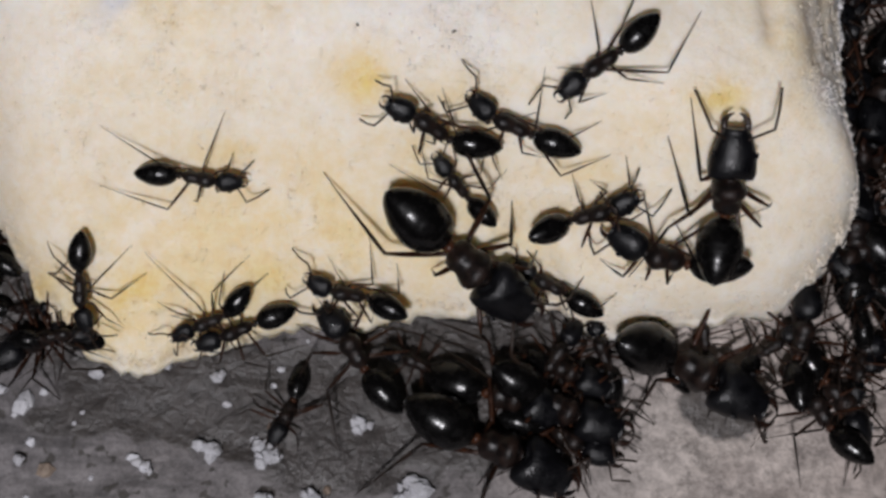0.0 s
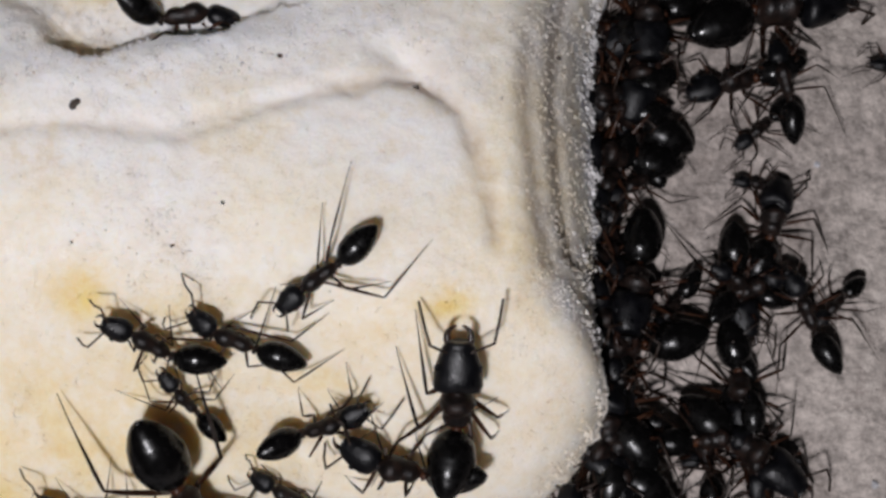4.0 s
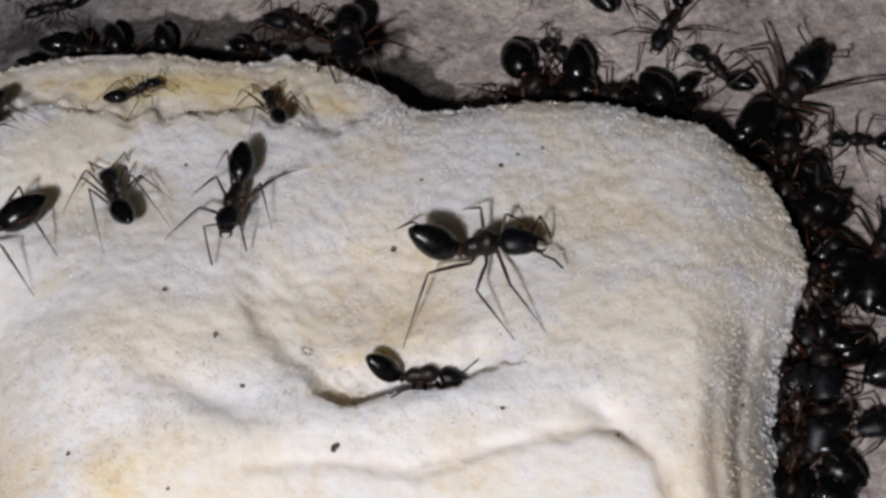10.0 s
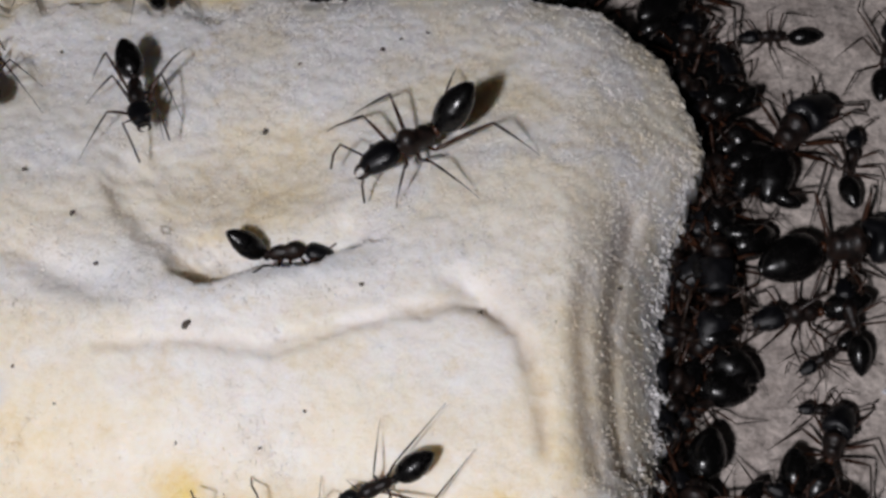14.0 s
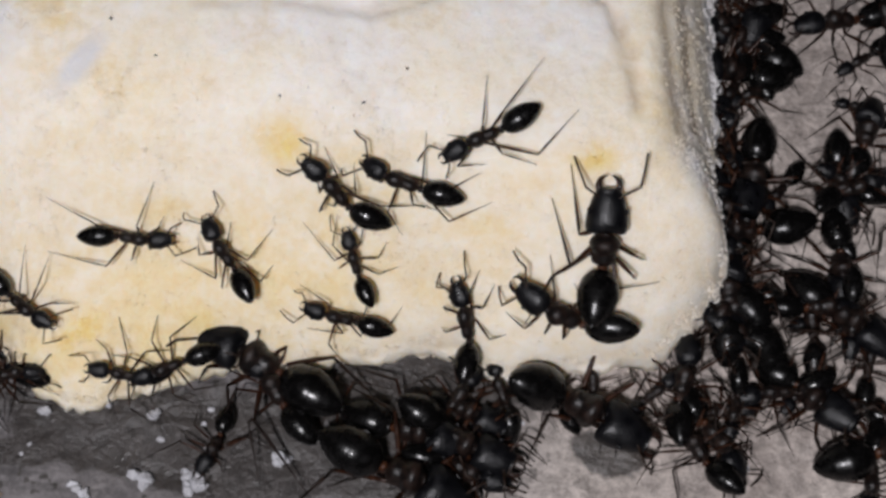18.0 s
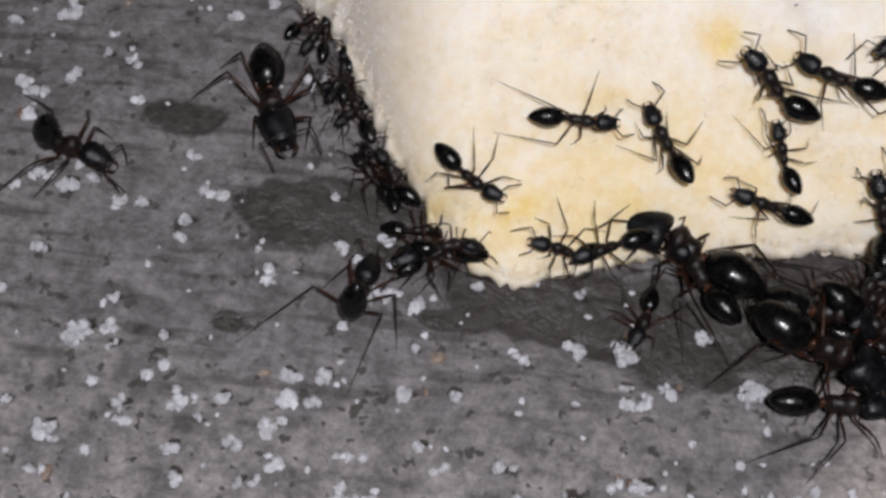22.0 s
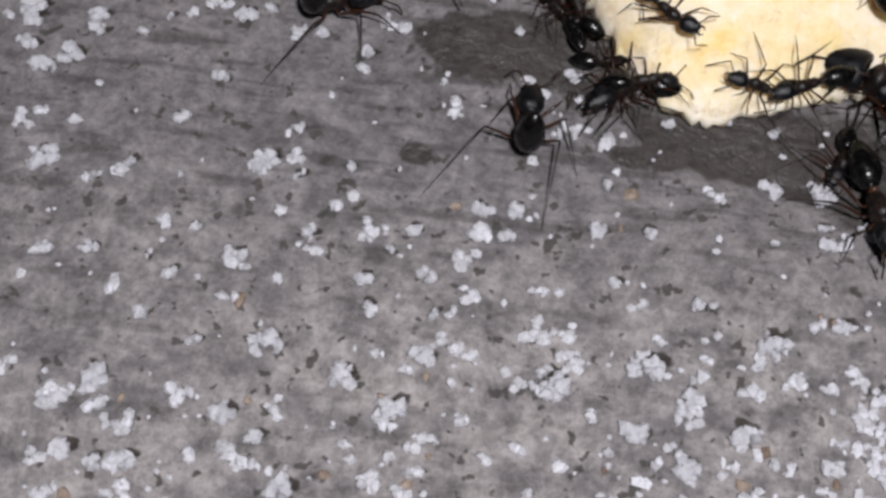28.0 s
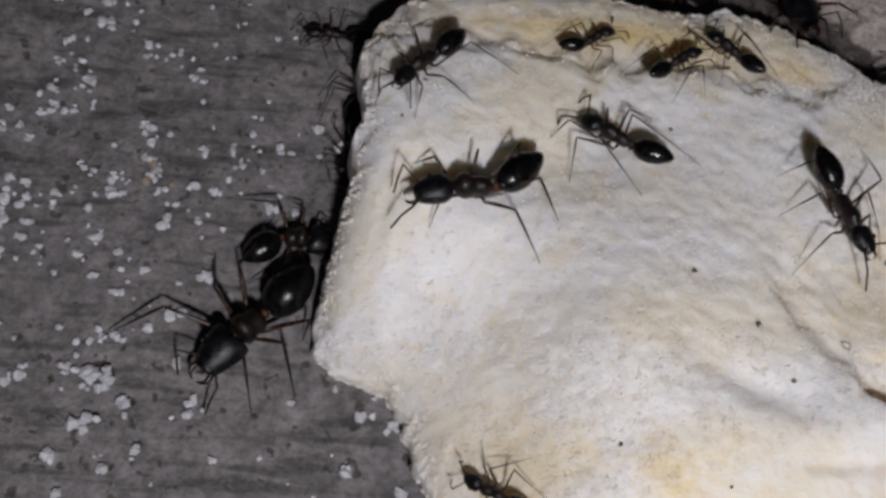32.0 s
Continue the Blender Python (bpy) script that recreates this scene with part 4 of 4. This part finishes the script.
ant('worker', 26.9, 51.9, -136, 6.4, 'ground')
ant('major', 39.5, 10.8, -89, 7.4, 'ground')
ant('major', 41.9, 18.6, 76, 7.3, 'ground')
ant('worker', 39.4, 12.7, 102, 5.6, 'ground')
ant('worker', 31.5, 0.9, 9, 6.0, 'ground')
ant('worker', 37.3, 3.0, -133, 4.9, 'ground')
ant('worker', 38.5, 7.3, -150, 5.0, 'ground')
ant('worker', -19.4, 59.3, -168, 5.8, 'ground')
ant('worker', -14.9, 55.2, 161, 5.1, 'ground')
ant('worker', -26.4, 50.1, 176, 5.0, 'ground')
ant('worker', -24.8, 45.8, 84, 6.3, 'ground')
ant('worker', -25.0, 42.2, -110, 5.2, 'ground')


def crowd(count, seed, spot, lengths=(4.8, 6.8), group="ants packed beside the bread", most=1.0):
    """Ants pressed together where spot(rng) puts them."""
    rng = random.Random(seed)
    for _ in range(count):
        x, y, heading = spot(rng)
        if on_bread(x, y):
            continue
        big = rng.random() * most
        kind = "major" if big > 0.8 else "media" if big > 0.62 else "worker"
        ant(kind, x, y, heading, {"worker": rng.uniform(*lengths), "media": rng.uniform(6.5, 7.8), "major": rng.uniform(8, 9.5)}[kind],
            "ground", lift=rng.uniform(0, 1.2), pitch=rng.uniform(-16, 10), roll=rng.uniform(-18, 18), group=group)


def beside(where, gap, spread, headings):
    """A way to pick places along the stretch of the bread's rim where where(x, y) holds."""
    some = [k for k in range(len(RIM)) if where(*RIM[k])]

    def spot(rng):
        k = rng.choice(some)
        along = RIM[(k + 3) % len(RIM)] - RIM[k - 3]
        out = np.array((along[1], -along[0])) / np.hypot(*along)
        x, y = RIM[k] + out * (gap + abs(rng.gauss(0, spread)))
        return float(x), float(y), rng.choice(headings) + rng.uniform(-35, 35)

    return spot


def front_corner(rng):
    return rng.uniform(30, 41), rng.uniform(-2, 9), rng.uniform(0, 360)


def right_field(rng):
    return rng.uniform(36, 48), rng.uniform(4, 28), rng.uniform(0, 360)


crowd(52, 11, beside(lambda x, y: x > 27 and 6 < y < 44, 0.7, 1.3, (180, 180, 90, -90, 140, 220)))
crowd(22, 12, beside(lambda x, y: x > 14 and y > 41, 0.9, 1.8, (-90, -60, -120, 180)))
crowd(8, 13, beside(lambda x, y: x < 1 and y > 47, 1.0, 1.5, (-90, 180, 0)))
crowd(8, 14, beside(lambda x, y: 6 < x < 30 and y < 8, 0.9, 1.5, (90, 60, 130)), most=0.75)
crowd(13, 15, front_corner)
crowd(8, 16, right_field)
crowd(7, 18, beside(lambda x, y: x < -13 and 10 < y < 20, 0.5, 0.5, (60, 240)), (3.8, 4.8), most=0.6)
crowd(6, 17, beside(lambda x, y: x < -8 and 1 < y < 10, 0.8, 0.7, (60, 20, 100)), (4.2, 5.2), most=0.6)


# ---- what moves ----
def roam(kind, length, rows, on="bread", variant=0, legs=(), gaster=None):
    """An ant that walks; rows of seconds, x, y, heading and where it stands."""
    t, x, y, h, *_ = rows[0]
    ob = ant(kind, x, y, h, length, on, variant, legs=legs, gaster=gaster)
    STANDING.pop()
    WALKING.append((ob, rows))
    return ob, [(r[0], lie(r[1], r[2], r[3], r[4] if len(r) > 4 else on)) for r in rows]


def stir(ob, m, rng):
    """Small shifts of an ant that feeds or waits."""
    rows, t = [(0, m)], rng.uniform(0.5, 3.0)
    while t < 31:
        rows.append((round(t, 1), m @ pose(rng.gauss(0, 0.12) * MM, rng.gauss(0, 0.12) * MM, 0, 0, 0, rng.gauss(0, 2.2))))
        t += rng.uniform(0.8, 3.2)
    walk(ob, rows + [(32, m)])


def stride(ob, rows):
    """Legs that swing, three and three, while their ant walks."""
    legs = [o for o in ob.children if o.name.startswith("leg")]
    swings = [(0.0, 0)]
    for (t, x, y, h, *_), (u, p, q, g, *_) in zip(rows, rows[1:]):
        path = math.hypot(p - x, q - y) + 0.05 * abs(g - h)
        if path < 0.6:
            continue
        steps = max(2, min(int(path / 1.6), int((u - t) / 0.16)))
        for k in range(steps):
            swings.append((t + (u - t) * (k + 0.5) / steps, 1 if k % 2 else -1))
        swings.append((u, 0))
    if len(swings) < 2:
        return
    swings = [s for i, s in enumerate(swings) if i == 0 or s[0] - swings[i - 1][0] > 0.05]
    for i, leg in enumerate(legs):
        way = (1 if i % 2 else -1) * (1 if i < 3 else -1)
        rest = Matrix.Translation(leg.location)
        walk(leg, [(t, rest @ pose(0, 0, 0, 0, 0, 13 * way * s)) for t, s in swings + [(32.0, 0)] * (swings[-1][0] < 31.9)])


def motions():
    walk(*roam('media', 9.4, [
        (0, 2.4, 35.2, -15),
        (5, 2.9, 35.2, -15),
        (6.5, 9.4, 35.7, -15),
        (7, 8.6, 35.1, -10),
        (7.5, 10.2, 36.5, -11),
        (8, 11.5, 35.9, 4),
        (8.5, 11.2, 36.2, 18),
        (9, 11.9, 33.5, 12),
        (9.5, 11.4, 32.5, -27),
        (10, 13.5, 33.7, 9),
        (10.5, 13.5, 33.9, 28),
        (11, 14.2, 33.1, -9),
        (11.5, 18.1, 31.9, -26),
        (12, 23.8, 31.2, -11),
        (12.5, 28.3, 30.6, -28),
        (13, 28.3, 31.8, -43),
        (13.5, 21.9, 33.2, -147),
        (14, 19.1, 32.6, -142),
        (14.5, 19.4, 33.3, -142),
        (15, 19.7, 31.1, -129),
        (15.5, 18.2, 30.1, -129),
        (18, 17.7, 29.1, -129),
        (32, 17.7, 29.1, -129)], 'bread', 2, ((0, 2, -30, 24, -50, 40), (1, 0, 26, -36, 42, -62), (1, 1, 5, -38, 22, -64), (1, 2, -24, -18, -52, -58)), (48, -12)))
    walk(*roam('worker', 5.8, [(0, -1.6, 8.9, -9), (3.5, -1.6, 8.9, -9), (15, -1.9, 8.4, -5), (32, -1.9, 8.4, -5)], 'bread', 1, ((0, 0, 35, 13, 36, 21), (0, 1, 15, 13, 25, 57), (0, 2, -16, 8, -77, 26), (1, 0, 29, -8, 49, -2), (1, 1, 14, -18, 8, -26), (1, 2, -9, -28, -71, -26)), (0, 8)))
    walk(*roam('worker', 6.1, [(0, 7.1, 4.1, 164), (4, 7.1, 4.1, 164), (12, 4.2, 7.3, 122), (32, 4.2, 7.3, 122)], 'bread', 2, ((0, 0, -2, 18, 29, 40), (0, 1, 24, 18, 39, 13), (0, 2, -11, 17, -15, 21), (1, 0, 14, -4, 33, -19), (1, 1, -4, -15, 6, -46), (1, 2, -26, -14, -22, -28)), (29, -3)))
    walk(*roam('worker', 6.9, [(0, 10.8, 11.0, 139), (3.5, 10.8, 11.0, 139), (15, 10.3, 10.5, 124), (32, 10.3, 10.5, 124)], 'bread', 3, ((0, 0, 20, 10, 41, 0), (0, 1, 9, 19, 5, 16), (0, 2, 5, 6, 8, 16), (1, 0, 20, -9, 44, -12), (1, 1, 2, -12, 19, -22), (1, 2, -17, -22, -46, -51)), (0, 30)))
    walk(*roam('worker', 5.1, [(0, 12.0, 8.5, 124), (3.5, 12.0, 8.5, 124), (15, 11.1, 7.2, 105), (32, 11.1, 7.2, 105)], 'bread', 0, ((0, 0, 21, 20, 67, 44), (0, 1, 12, 18, 11, 12), (0, 2, 38, 17, 67, 5), (1, 0, 34, -13, 55, -22), (1, 1, 12, -26, 23, -40), (1, 2, -5, -22, -7, -45)), (23, 12)))
    walk(*roam('worker', 6.7, [(0, 14.8, 11.2, 150), (3.5, 14.8, 11.2, 150), (15, 14.2, 11.3, 157), (32, 14.2, 11.3, 157)], 'bread', 2, ((0, 0, 28, 6, 52, 2), (0, 2, -3, 12, -24, 15), (1, 0, -26, -10, -46, -29), (1, 1, -4, -5, 9, -43), (1, 2, -35, 14, -65, -11)), (0, 9)))
    walk(*roam('worker', 6.6, [(0, 18.6, 14.0, -143), (3.5, 18.6, 14.0, -143), (15, 18.4, 13.5, -153), (32, 18.4, 13.5, -153)], 'bread', 1, ((0, 0, 40, 14, 19, 20), (0, 1, -23, 31, -68, 9), (0, 2, 3, 19, -19, 37), (1, 0, 25, -4, 39, -15), (1, 1, 8, -9, -10, -47), (1, 2, -13, -13, -59, -42)), (0, 10)))
    walk(*roam('worker', 6.8, [(0, 17.5, 7.7, 28), (3.5, 17.5, 7.7, 28), (15, 17.8, 4.6, 90), (32, 17.8, 4.6, 90)], 'bread', 1, ((0, 0, 45, 12, 47, 29), (0, 1, 29, 15, 17, 19), (0, 2, 9, 16, 6, 27), (1, 0, 25, -17, 40, -25), (1, 1, -1, -19, -5, -28), (1, 2, 39, -9, 53, -14)), (43, -10)))
    walk(*roam('media', 8.2, [(0, 22.6, 6.0, 160), (3.5, 22.6, 6.0, 160), (15, 23.3, 5.4, 149), (32, 23.3, 5.4, 149)], 'bread', 2, ((0, 1, 17, 15, 10, 14), (0, 2, 5, 12, -3, 11), (1, 0, 21, -8, 34, -28), (1, 1, -3, -9, 10, -17)), (18, 29)))
    walk(*roam('major', 8.8, [(0, 24.3, 8.1, 88), (32, 24.5, 7.7, 88)], 'bread', 0, ((0, 0, 18, 16, 56, 23), (0, 1, -2, 20, 34, 33), (1, 0, -15, -9, -23, -7), (1, 1, 6, -21, -2, -28), (1, 2, -5, -18, -15, -23)), (42, -12)))
    walk(*roam('worker', 5.8, [(0, 17.3, 4.6, 148), (3.5, 17.3, 4.6, 148), (15, 10.9, 5.1, 161), (32, 10.9, 5.1, 161)], 'bread', 0, ((0, 0, 5, 13, 38, 26), (0, 2, -11, 9, -15, 12), (1, 0, 29, -12, 56, -14), (1, 1, -33, -6, -44, -23), (1, 2, -8, -9, -11, -25)), (0, 1)))
    walk(*roam('worker', 5.7, [(0, -6.5, 4.3, -91), (3.5, -6.5, 4.3, -91), (15, -7.5, 5.3, -40), (32, -7.5, 5.3, -40)], 'bread', 3, ((0, 2, 7, 12, -24, 42), (1, 0, -2, -21, -20, -5), (1, 1, -5, -25, 1, -20), (1, 2, -20, -17, -27, -34)), (0, -8)))
    walk(*roam('worker', 5.4, [(0, 0.1, 2.8, -154), (3.5, 0.1, 2.8, -154), (15, -1.1, 1.5, -193), (32, -1.1, 1.5, -193)], 'bread', 1, ((0, 0, 24, 11, 32, 15), (1, 1, 14, -22, 44, -77)), (0, 33)))
    walk(*roam('major', 10.6, [(0, 11.5, 6.4, -45), (1, 11.5, 6.4, -48), (2, 11.4, 5.9, -54), (2.5, 11.4, 5.6, -60), (3.5, 11.4, 5.4, -65), (8, 8.4, 5.4, -144), (15, 6.5, 2.1, -207, 'ground'), (32, 6.5, 2.1, -207, 'ground')], 'bread', 0, ((0, 0, 30, 17, 34, 22), (0, 1, 15, 21, 8, 32), (1, 2, -25, -20, -66, -16), (1, 1, 0, -13, 3, -18)), (8, -2)))
    walk(*roam('media', 4.9, [(0, 3.8, -1.7, -110, 'ground'), (32, 3.8, -1.7, -110, 'ground')], 'bread', 2, ((0, 1, -11, 32, -11, 83), (1, 0, 22, -38, 74, -90)), (0, 10)))
    walk(*roam('media', 7.6, [
        (0, -23.8, -12.5, 38),
        (17, -16.6, 2.3, -34),
        (19, -12.6, -2.4, -50),
        (20, -17.9, -6.2, -89),
        (20.5, -11.5, -6.3, -142),
        (21, -11.4, -5.5, -185),
        (21.25, -14.3, -4.2, -239),
        (21.5, -15.4, -4.0, -324),
        (22, -13.6, -3.3, -286),
        (23, -14.6, -3.4, -272),
        (32, -14.6, -3.4, -273)], 'ground', 0, ((0, 0, 36, 16, 60, 14), (0, 1, 31, 15, 13, 30), (0, 2, 1, 33, -51, 71), (1, 1, 22, -26, -12, -43), (1, 2, 1, -23, -61, -20)), (105, 5)))
    walk(*roam('media', 8.2, [
        (0, -33.8, -20.0, 28),
        (16.5, -23.7, -10.8, 29),
        (19, -9.4, -7.2, 26),
        (19.5, -9.9, -7.0, -15),
        (20, -10.1, -7.2, -64),
        (20.5, -7.2, -9.0, -36),
        (21, 1.9, -6.6, -21),
        (21.5, 12.1, -7.2, -32),
        (22, 13.9, -6.7, -4),
        (22.5, 7.5, -7.3, -67),
        (23, 5.0, -4.7, -82),
        (32, 4.9, -4.8, -82)], 'ground', 1))
    walk(*roam('media', 7.8, [
        (0, -48.7, 5.9, 21),
        (20, -38.1, 6.0, 21),
        (21.5, -32.6, 6.0, -9),
        (22, -32.1, 6.0, -10),
        (23, -26.9, 7.7, 12),
        (23.5, -26.2, 6.6, 19),
        (28.8, -27.4, 4.1, 35),
        (29.2, -28.3, 9.9, 55),
        (29.6, -28.3, 10.8, 65),
        (30, -27.7, 10.7, 65),
        (30.25, -27.7, 10.1, 23),
        (30.5, -27.8, 9.6, -19),
        (31, -26.8, 8.3, -46),
        (32, -26.7, 8.4, -48)], 'ground', 2, ((0, 2, -4, 26, -40, 60), (1, 2, -10, -24, -52, -50), (1, 1, 20, -24, 6, -46)), (100, 0)))
    walk(*roam('worker', 7.2, [(0, -9.1, 37.2, 115), (15, -9.1, 37.2, 115), (26, -8.5, 39.1, 145), (32, -8.5, 39.1, 145)], 'bread', 2, ((0, 0, 51, 11, 64, 27), (0, 1, 35, 25, 23, 51), (0, 2, 17, 16, -41, 32), (1, 0, 33, -21, 28, -18), (1, 2, 10, -22, -58, -29)), (0, 13)))
    walk(*roam('worker', 8.2, [
        (0, -2.6, 41.0, 146),
        (8, -2.2, 40.8, 140),
        (9, -2.0, 40.1, 137),
        (9.5, -0.7, 38.2, 191),
        (10, -1.3, 38.1, 265),
        (10.5, -0.9, 37.7, 308),
        (11, -0.5, 37.7, 288),
        (11.5, -0.3, 37.9, 236),
        (12, 0.0, 37.4, 224),
        (13, 0.7, 36.9, 287),
        (15.5, 0.6, 37.0, 285),
        (26, 4.0, 35.7, 291),
        (32, 3.8, 36.4, 288)], 'bread', 1, ((1, 2, -28, -14, -34, -30), (1, 1, -3, -17, -2, -42), (1, 0, 29, -22, 44, -50), (0, 1, 1, 19, 25, 30), (0, 0, 20, 13, 46, 11)), (14, 8)))
    walk(*roam('worker', 5.6, [
        (0, -0.3, 45.4, 111),
        (16, -0.3, 45.4, 111),
        (26, -2.1, 47.2, 133),
        (32, -0.9, 47.5, 132)], 'bread', 2, ((0, 0, 55, 21, 69, 27), (0, 1, 31, 24, 22, 57), (0, 2, 3, 23, -15, 41), (1, 2, 16, -28, -51, -27)), (8, 0)))
    walk(*roam('worker', 5.4, [
        (0, -20.5, 42.9, 37),
        (15, -20.5, 42.9, 37),
        (25, -6.7, 45.8, 41),
        (32, -5.4, 45.6, 46)], 'bread', 0))
    rng = random.Random(77)
    for ob, m in STANDING:
        stir(ob, m, rng)
    for ob, rows in WALKING:
        stride(ob, rows)


motions()
